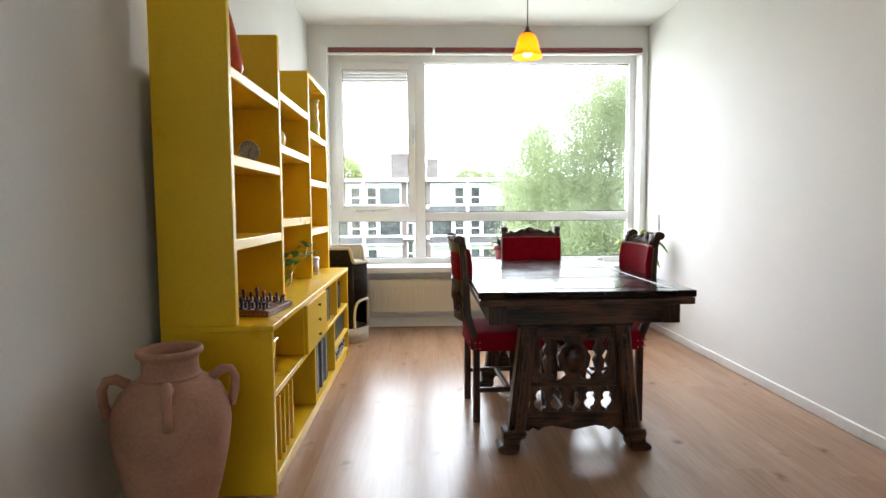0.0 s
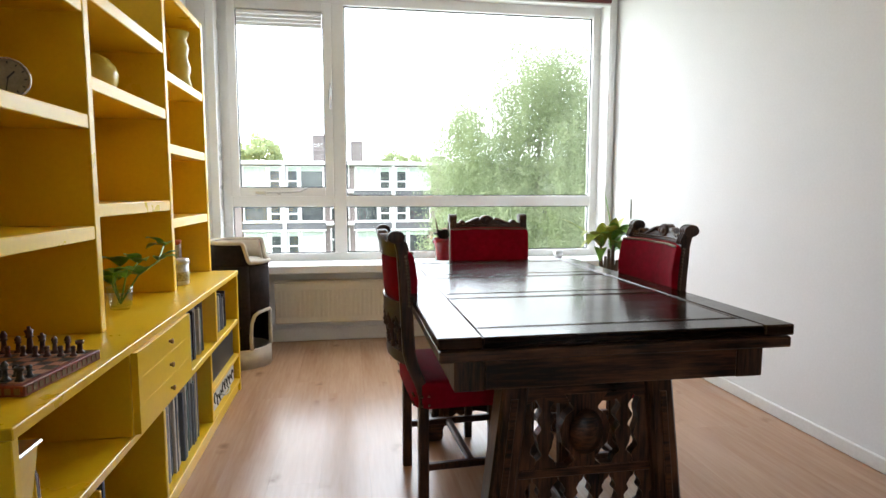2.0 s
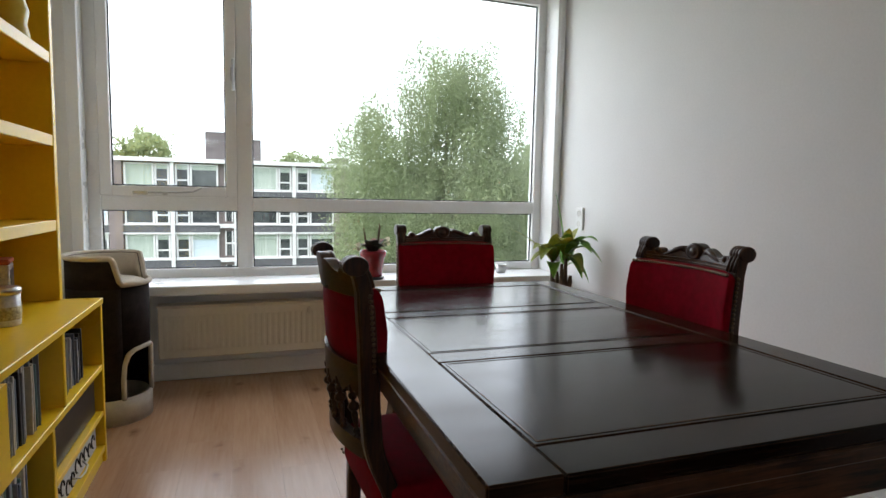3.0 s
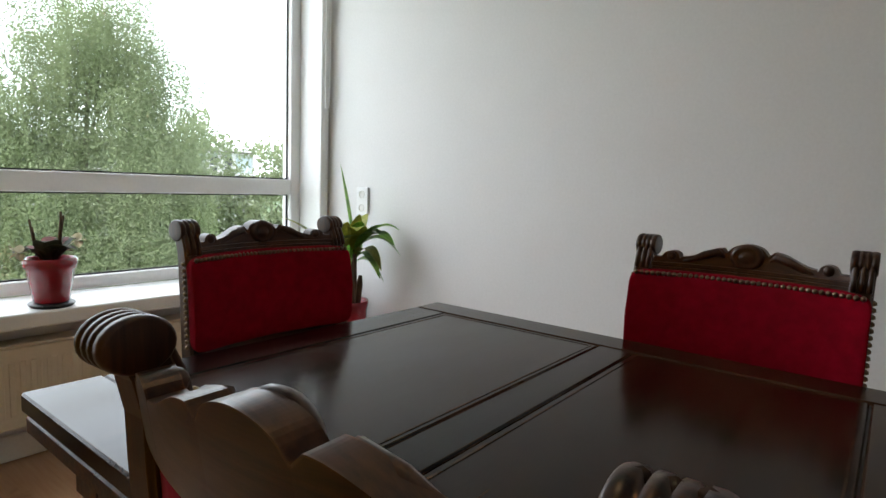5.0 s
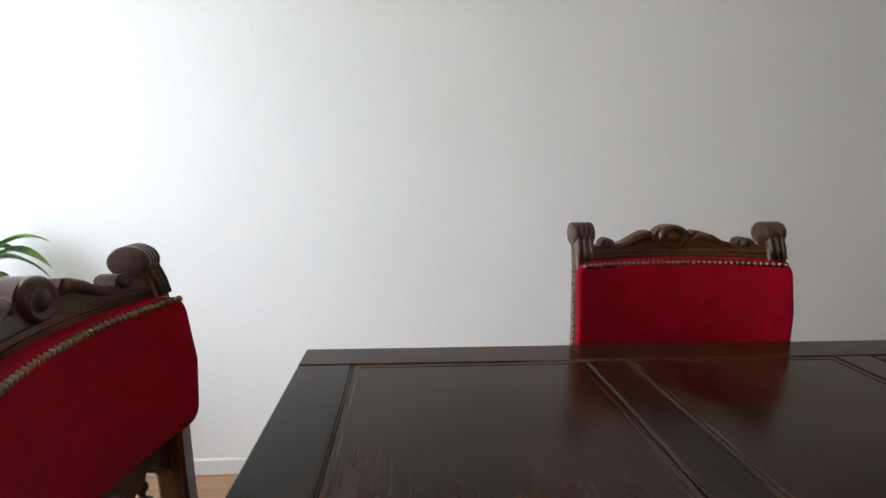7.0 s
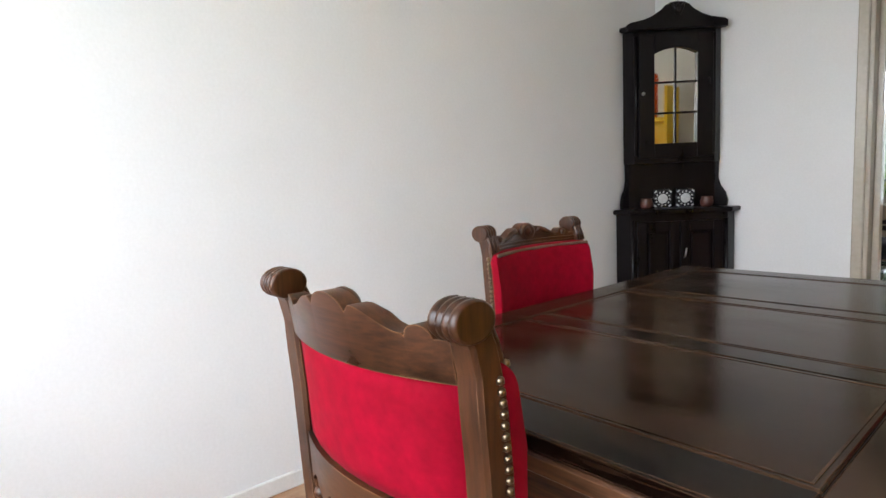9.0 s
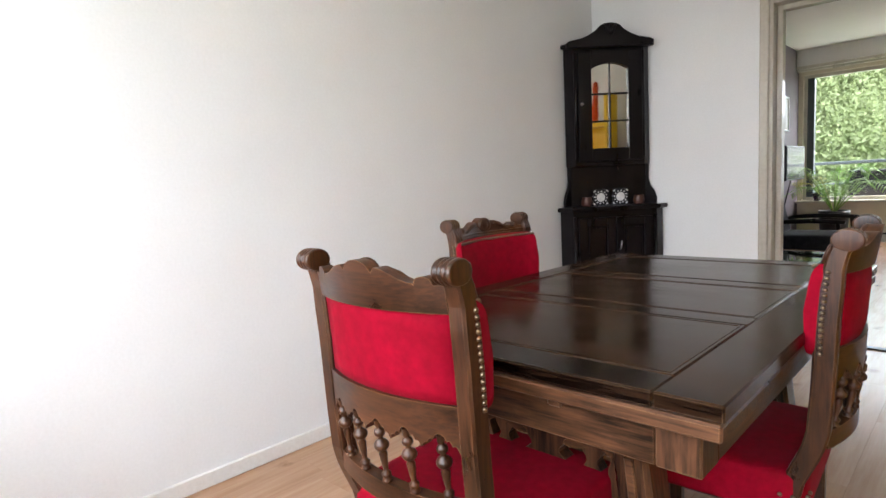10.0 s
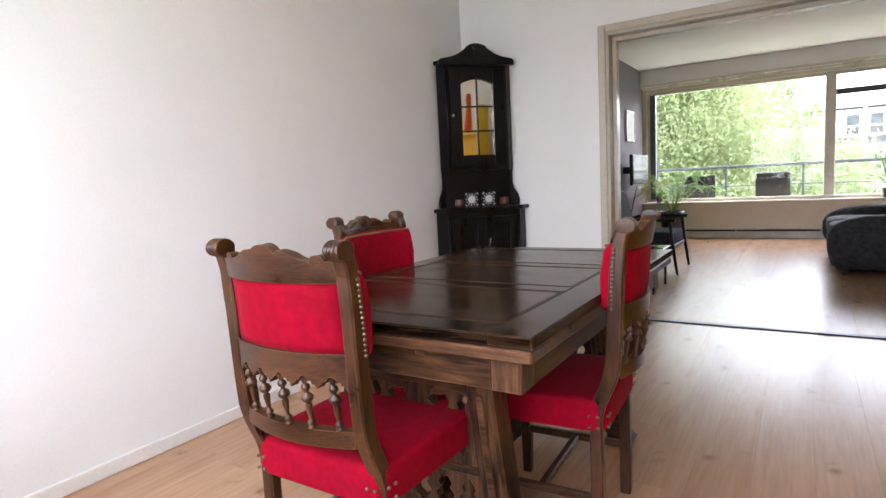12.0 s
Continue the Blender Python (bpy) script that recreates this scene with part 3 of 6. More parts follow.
        for s in (-1, 1):
            part("flat_baluster", flat_baluster(cx + s * 0.118, yy, 0.030, 0.328, 0.545, ((0, 0.034), (0.08, 0.030), (0.18, 0.010), (0.30, 0.020), (0.44, 0.026), (0.54, 0.012), (0.66, 0.026), (0.80, 0.012), (0.90, 0.024), (1, 0.036))), M_TABLEV, t)
            part("flat_baluster", flat_baluster(cx + s * 0.182, yy, 0.030, 0.328, 0.545, ((0, 0.036), (0.12, 0.036), (0.24, 0.018), (0.40, 0.032), (0.60, 0.020), (0.74, 0.026), (0.88, 0.018), (1, 0.026))), M_TABLEV, t)
    part("stretcher", box(cx - 0.03, cx + 0.03, 3.085, 4.0, 0.13, 0.175, 0.006), M_TABLE, t)
    return t


dining_table()


# ---- chairs ----
def bow(bm, depth=0.042, half=0.19):
    """Bows a back part backwards between the posts."""
    for v in bm.verts:
        v.co.y -= depth * max(0.0, 1 - (v.co.x / half) ** 2)
    return bm


def cushion(cx, cy, cz, hx, hy, hz, power=5.0, nu=28, nv=18, taper=0.0):
    """A padded block: a rounded superellipsoid, wider at the front by taper."""
    b = bmesh.new()
    f = lambda c: math.copysign(abs(c) ** (2 / power), c)
    rings = []
    for j in range(1, nv):
        ph = -math.pi / 2 + math.pi * j / nv
        rings.append([b.verts.new((cx + hx * f(math.cos(ph)) * f(math.cos(a)), cy + hy * f(math.cos(ph)) * f(math.sin(a)), cz + hz * f(math.sin(ph)))) for a in (2 * math.pi * i / nu for i in range(nu))])
    for p, q in zip(rings, rings[1:]):
        for i in range(nu):
            b.faces.new((p[i], p[(i + 1) % nu], q[(i + 1) % nu], q[i]))
    lo, hi = b.verts.new((cx, cy, cz - hz)), b.verts.new((cx, cy, cz + hz))
    for i in range(nu):
        b.faces.new((rings[0][(i + 1) % nu], rings[0][i], lo))
        b.faces.new((rings[-1][i], rings[-1][(i + 1) % nu], hi))
    for v in b.verts:
        v.co.x *= 1 + taper * (v.co.y - cy) / hy
    return b


BACK = ((0.0, -0.180), (0.44, -0.180), (0.47, -0.188), (0.50, -0.203), (0.54, -0.219), (0.58, -0.228), (0.65, -0.233), (0.72, -0.236), (0.81, -0.239), (0.89, -0.245), (0.93, -0.250), (1.02, -0.266))


def back_y(z):
    """Depth of the bent back posts at height z: forward at the seat, swept back above it."""
    z = min(max(z, 0.0), 1.02)
    for (a, ya), (c, yc) in zip(BACK, BACK[1:]):
        if z <= c:
            return ya + (yc - ya) * (z - a) / (c - a)
    return BACK[-1][1]


def nail_row(points, parent, bm_name="nail_trim"):
    b = bmesh.new()
    for x, y, z in points:
        bmesh.ops.create_icosphere(b, subdivisions=1, radius=0.0054, matrix=Matrix.Translation((x, y, z)))
    return tagged(part(bm_name, b, M_NAIL, parent, "row of domed brass nails", smooth=True), kind="stuff")


def dining_chair():
    """Faces +y; origin on the floor under the seat."""
    c = thing("dining_chair", "carved oak chair with red velvet seat and back at the table", "chair", group="chairs round the dining table")
    for s in (-1, 1):
        x = s * 0.187
        zs = (0.0, 0.2, 0.42, 0.46, 0.49, 0.52, 0.55, 0.58, 0.62, 0.66, 0.74, 0.82, 0.88, 0.92, 0.95, 0.97, 0.985)
        def lean(z):
            return back_y(z) - (5.0 * (z - 0.93) ** 2 if z > 0.93 else 0.0)
        b = sweep([(x, lean(z), z, 0.018, 0.021 if 0.44 < z < 0.90 else 0.018) for z in zs])
        post = part("back_post", b, M_CHAIRWOOD, c)
        # fluted scroll that curls backwards on top of the post
        prof = [(0, -0.0205), (0.0178, -0.0205), (0.0188, -0.0203), (0.0200, -0.0192), (0.0202, -0.0184)]
        for k in range(4):
            u = -0.0185 + k * 0.00925
            prof += [(0.0208, u + 0.002), (0.0208, u + 0.007), (0.0168, u + 0.00925)]
        prof[-1] = (0.0200, 0.0190)
        prof += [(0.0188, 0.0203), (0.0178, 0.0205), (0, 0.0205)]
        b = lathe(prof, 24, m=pose(x, back_y(0.98) - 0.011, 0.977, 0, 90, 0) @ Matrix.Diagonal((1.05, 1.36, 0.98, 1)))
        part("scroll", b, M_CHAIRWOOD, post, smooth=True)
        b = bmesh.new()
        for k in (-1, 0, 1):
            tube([(x + k * 0.0115, lean(z) + 0.019, z) for z in (0.93, 0.95, 0.97, 0.985)] + [(x + k * 0.0115, lean(0.985) + 0.008, 0.996)], 0.0045, 8, bm=b)
        part("fluting", b, M_CHAIRWOOD, post, smooth=True)
        b = sweep([(s * 0.195, 0.185, 0.0, 0.016, 0.016), (s * 0.195, 0.185, 0.25, 0.02, 0.02), (s * 0.195, 0.185, 0.42, 0.022, 0.022)])
        part("front_leg", b, M_CHAIRWOOD, c)
        part("side_stretcher", box(s * 0.19 - 0.011, s * 0.19 + 0.011, -0.178, 0.17, 0.16, 0.185, 0.004), M_CHAIRWOOD, c)
    part("cross_stretcher", box(-0.18, 0.18, -0.02, 0.005, 0.162, 0.184, 0.004), M_CHAIRWOOD, c)
    part("seat_rail", box(-0.2, 0.2, 0.165, 0.195, 0.385, 0.42, 0.004), M_CHAIRWOOD, c)
    sc = lambda x: 0.365 + 0.022 * abs(math.sin(x * 31)) - 0.02 * max(0.0, 1 - abs(x) / 0.05)
    part("front_apron", strip(-0.175, 0.175, 0.19, 0.016, sc, lambda x: 0.405), M_CHAIRWOOD, c, "scalloped carved apron")
    # seat
    seat = part("seat", cushion(0, 0.006, 0.432, 0.218, 0.219, 0.053, 10.0, 56, 26, 0.03), M_VELVET, c, smooth=True)
    pts = [(s * (0.192 - 0.022 * i), -0.2125, z) for s in (-1, 1) for i in (0, 1) for z in (0.400, 0.432)]
    pts += [(s * 0.2115, -0.188 + 0.024 * i, z) for s in (-1, 1) for i in (0, 1) for z in (0.400, 0.432)]
    nail_row(pts, seat)
    # back pad, bowed; the covering wraps the posts on the front
    b = cushion(0, 0.0, 0.832, 0.205, 0.017, 0.097, 12.0, 52, 24)
    for v in b.verts:
        v.co.y += back_y(v.co.z) + 0.018 + 0.010 * math.cos((v.co.z - 0.832) * 15) * (1 if v.co.y > 0 else 0)
    pad = part("back_pad", bow(b, 0.040, 0.205), M_VELVET, c, smooth=True)
    b = box(-0.168, 0.168, -0.012, 0.008, 0.750, 0.910)
    bmesh.ops.subdivide_edges(b, edges=b.edges[:], cuts=6, use_grid_fill=True)
    for v in b.verts:
        v.co.y += back_y(v.co.z) + 0.009 - 0.008 * max(0.0, 1 - (v.co.x / 0.17) ** 4) * max(0.0, 1 - ((v.co.z - 0.830) / 0.082) ** 4)
    part("back_panel", bow(b, 0.040, 0.195), M_VELVET, c, smooth=True)
    nail_row([(u, back_y(0.922) + 0.0385 - 0.040 * max(0.0, 1 - (u / 0.205) ** 2), 0.922) for u in (-0.192 + 0.0101 * i for i in range(39))], pad)
    for s in (-1, 1):
        nail_row([(s * 0.2062, back_y(z) + 0.008, z) for z in (0.748 + 0.0118 * i for i in range(15))], pad)
    # crest rail
    def crest(x):
        a = abs(x)
        h = 0.954
        if a < 0.118:
            h = 0.957 + 0.023 * (0.5 + 0.5 * math.cos(math.pi * max(0.0, a - 0.046) / 0.072))
        if a < 0.046:
            h = 0.980 - 0.010 * (0.046 - a) / 0.010
        if a < 0.036:
            h = 0.968 + 0.023 * math.sqrt(1 - (a / 0.036) ** 2)
        if 0.121 < a < 0.153:
            h = max(h, 0.956 + 0.012 * math.sqrt(max(0.0, 1 - ((a - 0.137) / 0.016) ** 2)))
        return h
    b = bow(strip(-0.172, 0.172, 0.0, 0.026, lambda x: 0.907, crest, 120))
    for v in b.verts:
        v.co.y += back_y(v.co.z) + 0.002
    cr = part("crest_rail", b, M_CHAIRRAIL, c, "carved crest rail with a shell in the middle")
    yc = back_y(0.965) - 0.042 + 0.014
    b = lathe([(0, 0.011), (0.012, 0.010), (0.016, 0.006), (0.021, 0.010), (0.027, 0.008), (0.031, 0.002), (0.031, -0.004), (0, -0.004)], 20, m=pose(0, yc, 0.966, -90) @ Matrix.Diagonal((1, 0.85, 1, 1)))
    part("shell", b, M_CHAIRWOOD, cr, smooth=True)
    rise = lambda x: back_y(0.962) + 0.013 - 0.042 * (1 - (x / 0.19) ** 2)
    for s in (-1, 1):
        b = tube([(s * x, rise(x), z) for x, z in ((0.040, 0.962), (0.052, 0.972), (0.075, 0.964), (0.100, 0.952), (0.118, 0.947))], [0.003, 0.008, 0.009, 0.006, 0.004], 8)
        part("leaf_carving", b, M_CHAIRWOOD, cr, smooth=True)
        b = bmesh.new()
        bmesh.ops.create_icosphere(b, subdivisions=2, radius=0.010, matrix=Matrix.Translation((s * 0.137, rise(0.137), 0.957)))
        part("bud_carving", b, M_CHAIRWOOD, cr, smooth=True)
    for z in (0.932, 0.941):
        b = bow(strip(-0.17, 0.17, back_y(0.935) + 0.0155, 0.006, lambda x: z - 0.003, lambda x: z + 0.003, 20))
        part("bead", b, M_CHAIRWOOD, cr)
    # middle rail with an arcade, lower rail and five turned spindles
    xs = [-0.136, -0.068, 0.0, 0.068, 0.136]
    def arc(x):
        d = min(abs(x - u) for u in xs)
        if d < 0.012:
            return 0.686 + 0.016 * math.sqrt(1 - (d / 0.012) ** 2)
        u = min(1.0, (d - 0.012) / 0.022)
        return 0.688 - 0.016 * u ** 1.4 + 0.006 * abs(math.sin(2 * math.pi * u))
    b = bow(strip(-0.172, 0.172, 0.0, 0.022, arc, lambda x: 0.753, 160))
    for v in b.verts:
        v.co.y += back_y(v.co.z)
    part("middle_rail", b, M_CHAIRRAIL, c, "rail with a scalloped lower edge")
    b = bow(strip(-0.172, 0.172, back_y(0.557), 0.026, lambda x: 0.538, lambda x: 0.577, 24))
    part("lower_rail", b, M_CHAIRRAIL, c)
    prof = [(0.0035, 0), (0.0085, 0.002), (0.0085, 0.006), (0.0045, 0.009), (0.008, 0.013), (0.008, 0.018), (0.004, 0.022), (0.0045, 0.030), (0.0062, 0.045), (0.0072, 0.058), (0.0045, 0.063)]
    prof += [(0.0095, 0.067), (0.0122, 0.072), (0.0122, 0.077), (0.0095, 0.082), (0.0042, 0.086), (0.0045, 0.091), (0.0082, 0.095), (0.0090, 0.100), (0.0075, 0.105), (0.0035, 0.108), (0.006, 0.113), (0.006, 0.124)]
    for x in xs:
        y = back_y(0.577) - 0.042 * (1 - (x / 0.19) ** 2)
        part("spindle", lathe([(r * 1.14, w) for r, w in prof], 14, m=pose(x, y, 0.576, 7)), M_CHAIRWOOD, c, smooth=True)
    return c


chair = dining_chair()
chair.matrix_world = pose(0.529, 4.203, 0, 0, 0, 180)
copy_thing(chair, pose(0.730, 3.582, 0, 0, 0, 90))
copy_thing(chair, pose(0.222, 3.612, 0, 0, 0, -87) @ Matrix.Diagonal((1, 1, 0.989, 1)))


# ---- yellow bookcase ----
def bookcase():
    k = thing("bookcase", "yellow painted open bookcase with stepped shelves and two drawers", "bookcase")
    F, U, W = -0.808, -0.945, -1.235   # fronts of the base and the upper part, back
    t = 0.024
    y0, y1 = 2.67, 4.845
    def p(nm, *a, bev=0.0025):
        return part(nm, box(*a, bev), M_YELLOW, k)
    p("end_panel", W, F, y0, y0 + t, 0, 0.655)
    p("end_panel", W, F, y1 - t, y1, 0, 0.655)
    p("base_top", W, F + 0.004, y0, y1, 0.6555, 0.68)
    p("base_shelf", W, F - 0.002, y0 + t, y1 - t, 0.385, 0.41)
    p("base_floor", W, F - 0.002, y0 + t, y1 - t, 0.045, 0.07)
    p("plinth", F - 0.03, F - 0.012, y0 + t, y1 - t, 0.0, 0.045)
    p("back_panel", W, W + 0.006, y0 + t, y1 - t, 0.07, 0.655)
    for y in (3.25, 3.80, 4.32):
        p("divider", W + 0.004, F - 0.003, y, y + t, 0.4105, 0.655)
    for y in (3.52, 4.185):
        p("divider", W + 0.004, F - 0.003, y, y + t, 0.0705, 0.3845)
    p("small_shelf", W + 0.004, F - 0.003, 4.209, y1 - t, 0.195, 0.215)
    for i in range(5):
        y = 2.76 + 0.075 * i
        p("rack_divider", W + 0.01, F - 0.02, y, y + 0.012, 0.0705, 0.35)
    for z0, z1 in ((0.5735, 0.6545), (0.4930, 0.5731), (0.4125, 0.4926)):
        d = p("drawer_front", F - 0.016, F + 0.016, 3.262, 3.806, z0, z1, bev=0.0003)
        kn = lathe([(0, 0), (0.005, 0), (0.005, 0.005), (0.009, 0.009), (0.009, 0.013), (0, 0.016)], 14, m=pose(F + 0.016, 3.55, (z0 + z1) / 2, 0, 90, 0))
        part("knob", kn, M_KNOB, d, "small brown knob", smooth=True)
    ys = (2.67, 3.415, 4.165, 4.845)
    tu = 0.036
    for i, y in enumerate(ys):
        a = y if i < 3 else y - tu
        p("upright", W, U + 0.001, a, a + tu, 0.6805, 2.0)
    for i, zs in enumerate(((1.665, 1.33, 1.0), (1.72, 1.45, 1.065), (1.62, 1.31, 0.985))):
        a, c = ys[i] + tu, (ys[i + 1] if i < 2 else ys[3] - tu)
        for z in zs:
            p("shelf", W + 0.006, U - 0.001, a + 0.0005, c - 0.0005, z - 0.030, z + 0.012)
        ztop = zs[0] - 0.030 if i < 2 else 1.968
        p("back_panel", W, W + 0.006, a, c, 0.681, ztop)
    p("shelf", W, U - 0.001, ys[2] + tu, ys[3] - tu, 1.968, 2.0)
    return k


bookcase()


# ---- pendant lamp ----
def amber():
    m = material("amber_glass_shade", (0.85, 0.36, 0.02), 0.15)
    n, l = m.node_tree.nodes, m.node_tree.links
    tr, mix = n.new("ShaderNodeBsdfTranslucent"), n.new("ShaderNodeMixShader")
    tr.inputs["Color"].default_value = (1.0, 0.45, 0.03, 1)
    mix.inputs[0].default_value = 0.65
    l.new(n["Principled BSDF"].outputs[0], mix.inputs[1])
    l.new(tr.outputs[0], mix.inputs[2])
    l.new(mix.outputs[0], n["Material Output"].inputs["Surface"])
    return m


LX, LYY = 0.34, 3.55
lamp = thing("pendant_lamp", "small amber glass pendant lamp, lit, on a thin cord", "lamp", pose(LX, LYY, 0))
part("ceiling_rose", lathe([(0, 2.809), (0.045, 2.809), (0.04, 2.78), (0.015, 2.765), (0, 2.763)], 20), M_FRAME, lamp, smooth=True)
part("cord", tube([(0, 0, 2.77), (0.002, 0, 2.4), (0, 0, 2.07)], 0.0028, 6), M_BLACK, lamp, "thin black cord")
part("lamp_holder", lathe([(0, 2.085), (0.008, 2.084), (0.012, 2.065), (0.024, 2.055), (0.026, 2.04), (0.0, 2.039)], 18), M_BLACK, lamp, "dark metal lamp holder", smooth=True)
sh = lathe([(0.024, 2.048), (0.04, 2.038), (0.052, 2.015), (0.058, 1.985), (0.068, 1.955), (0.082, 1.925), (0.079, 1.925), (0.065, 1.955), (0.055, 1.985), (0.049, 2.013), (0.037, 2.034), (0.022, 2.044)], 32)
part("shade", sh, amber(), lamp, "amber glass bell shade", smooth=True)
bm = lathe([(0, 1.925), (0.018, 1.932), (0.027, 1.952), (0.025, 1.972), (0.013, 2.0), (0.012, 2.035), (0, 2.036)], 18)
part("bulb", bm, glowing("lamp_bulb", (1.0, 0.72, 0.35), 14.0), lamp, "glowing bulb", smooth=True)
pl = bpy.data.lights.new("pendant_bulb", "POINT")
pl.energy, pl.color, pl.shadow_soft_size = 2.0, (1.0, 0.7, 0.35), 0.03
pl_ob = new("pendant_bulb", pl)
pl_ob.location = (LX, LYY, 1.905)

# wall socket
so = thing("wall_socket", "white double wall socket beside the window", "socket", pose(XR, 5.59, 0.985))
part("plate", box(-0.014, 0, -0.042, 0.042, -0.075, 0.075, 0.004, seg=2), M_FRAME, so)
for z in (-0.036, 0.036):
    part("socket_well", lathe([(0, 0), (0.021, 0), (0.022, 0.002), (0.019, 0.003), (0.018, -0.001)], 20, m=pose(-0.0142, 0, z, 0, -90, 0)), M_SKIRT, so)

# ---- terracotta amphora ----
jar = thing("amphora", "large terracotta amphora with small handles on the floor", "vase", pose(-1.05, 2.33, 0) @ Matrix.Diagonal((0.965, 0.965, 1.035, 1)))
prof = [(0, 0.0), (0.085, 0.0), (0.095, 0.012), (0.115, 0.09), (0.150, 0.20), (0.178, 0.32), (0.190, 0.41), (0.184, 0.475), (0.160, 0.525), (0.128, 0.553), (0.103, 0.562), (0.094, 0.570), (0.090, 0.595), (0.089, 0.622), (0.094, 0.635), (0.104, 0.641), (0.107, 0.650), (0.104, 0.658), (0.096, 0.660), (0.086, 0.654), (0.080, 0.63), (0.080, 0.57), (0.12, 0.53), (0.16, 0.46), (0.16, 0.3), (0.09, 0.05), (0, 0.03)]
part("body", lathe(prof, 48), M_TERRA, jar, smooth=True)
for a in (200, 20, -70, 110):
    ca, sa = math.cos(radians(a)), math.sin(radians(a))
    pts = [(ca * r, sa * r, z) for r, z in ((0.125, 0.553), (0.165, 0.575), (0.192, 0.572), (0.205, 0.545), (0.203, 0.50), (0.188, 0.455))]
    part("handle", tube(pts, [0.017, 0.016, 0.015, 0.015, 0.015, 0.017], 10), M_TERRA, jar, smooth=True)
part("neck_ridge", lathe([(0.092, 0.566), (0.099, 0.570), (0.099, 0.576), (0.091, 0.580)], 40), M_TERRA, jar, smooth=True)

# ---- cat barrel ----
M_CATGREY = textured("dark_brown_plush", (0.012, 0.009, 0.008), (0.030, 0.022, 0.020), (30, 30, 30), 5, (0.85, 0.98), 0.4, (300, 300, 300), spec=0.1, dist=0.003)
M_CATCREAM = textured("beige_plush", (0.42, 0.37, 0.31), (0.58, 0.53, 0.46), (14, 14, 14), 5, (0.85, 0.98), 0.5, (300, 300, 300), spec=0.1, dist=0.003)
CAT = thing("cat_barrel", "dark plush cat barrel with beige trim and a top bed", "cat furniture", pose(-0.89, 5.37, 0))
RC, rr = 0.19, 0.178
def wall_piece(z0f, z1f, r0, r1, a0, a1, n=40):
    """Part of a cylinder's shell between two heights that may follow the angle."""
    bm = bmesh.new()
    rows = []
    for i in range(n + 1):
        a = radians(a0 + (a1 - a0) * i / n)
        z0, z1 = z0f(a), z1f(a)
        rows.append([bm.verts.new((r * math.cos(a), r * math.sin(a), z)) for r, z in ((r0, z0), (r1, z0), (r1, z1), (r0, z1))])
    for p, q in zip(rows, rows[1:]):
        for k in range(4):
            bm.faces.new((p[k], p[(k + 1) % 4], q[(k + 1) % 4], q[k]))
    if abs(a1 - a0) < 359:
        bm.faces.new(rows[0][::-1])
        bm.faces.new(rows[-1])
    return bm
D0, D1 = -62, 2      # the low door's angles
def smooth_step(u):
    u = min(1.0, max(0.0, u))
    return u * u * (3 - 2 * u)
def rim(a):
    """The top rim dips at the front entrance of the bed."""
    d = math.degrees(a) % 360
    d = d - 360 if d > 180 else d
    k = smooth_step((d + 75) / 14) * (1 - smooth_step((d - 35) / 14))
    return 0.80 - 0.125 * k
part("barrel_wall", wall_piece(lambda a: 0.12, lambda a: 0.655, rr - 0.012, rr, D1, D0 + 360), M_CATGREY, CAT, smooth=True)
part("barrel_wall", wall_piece(lambda a: 0.36, lambda a: 0.655, rr - 0.012, rr, D0, D1), M_CATGREY, CAT, smooth=True)
part("barrel_wall", wall_piece(lambda a: 0.655, rim, rr - 0.012, rr, -180, 180, 90), M_CATGREY, CAT, smooth=True)
part("base_band", wall_piece(lambda a: 0.0, lambda a: 0.125, rr - 0.014, rr + 0.004, -180, 180, 60), M_CATCREAM, CAT, "beige plush base", smooth=True)
part("inner_floor", lathe([(0, 0.02), (rr - 0.013, 0.02), (rr - 0.013, 0.03), (0, 0.03)], 32), M_CATGREY, CAT)
pts = [((rr + 0.002) * math.cos(a), (rr + 0.002) * math.sin(a), rim(a)) for a in (radians(-180 + 4 * i) for i in range(91))]
part("rim_piping", tube(pts, 0.013, 8), M_CATCREAM, CAT, "beige plush piping", smooth=True)
pts = [(rr * math.cos(radians(a)), rr * math.sin(radians(a)), z) for a, z in ((D0, 0.12), (D0, 0.22), (D0 + 2, 0.29), (D0 + 8, 0.335), (D0 + 18, 0.355), (D0 + 36, 0.362), (D1 - 8, 0.36), (D1, 0.35), (D1, 0.25), (D1, 0.12))]
part("door_piping", tube(pts, 0.012, 8), M_CATCREAM, CAT, "beige plush piping", smooth=True)
part("bed_cushion", lathe([(0, 0.69), (0.12, 0.69), (0.16, 0.675), (0.165, 0.655), (0, 0.655)], 32), M_CATCREAM, CAT, "beige plush top cushion", smooth=True)
part("bed_lining", wall_piece(lambda a: 0.66, lambda a: rim(a) - 0.002, rr - 0.026, rr - 0.013, -180, 180, 60), M_CATCREAM, CAT, smooth=True)

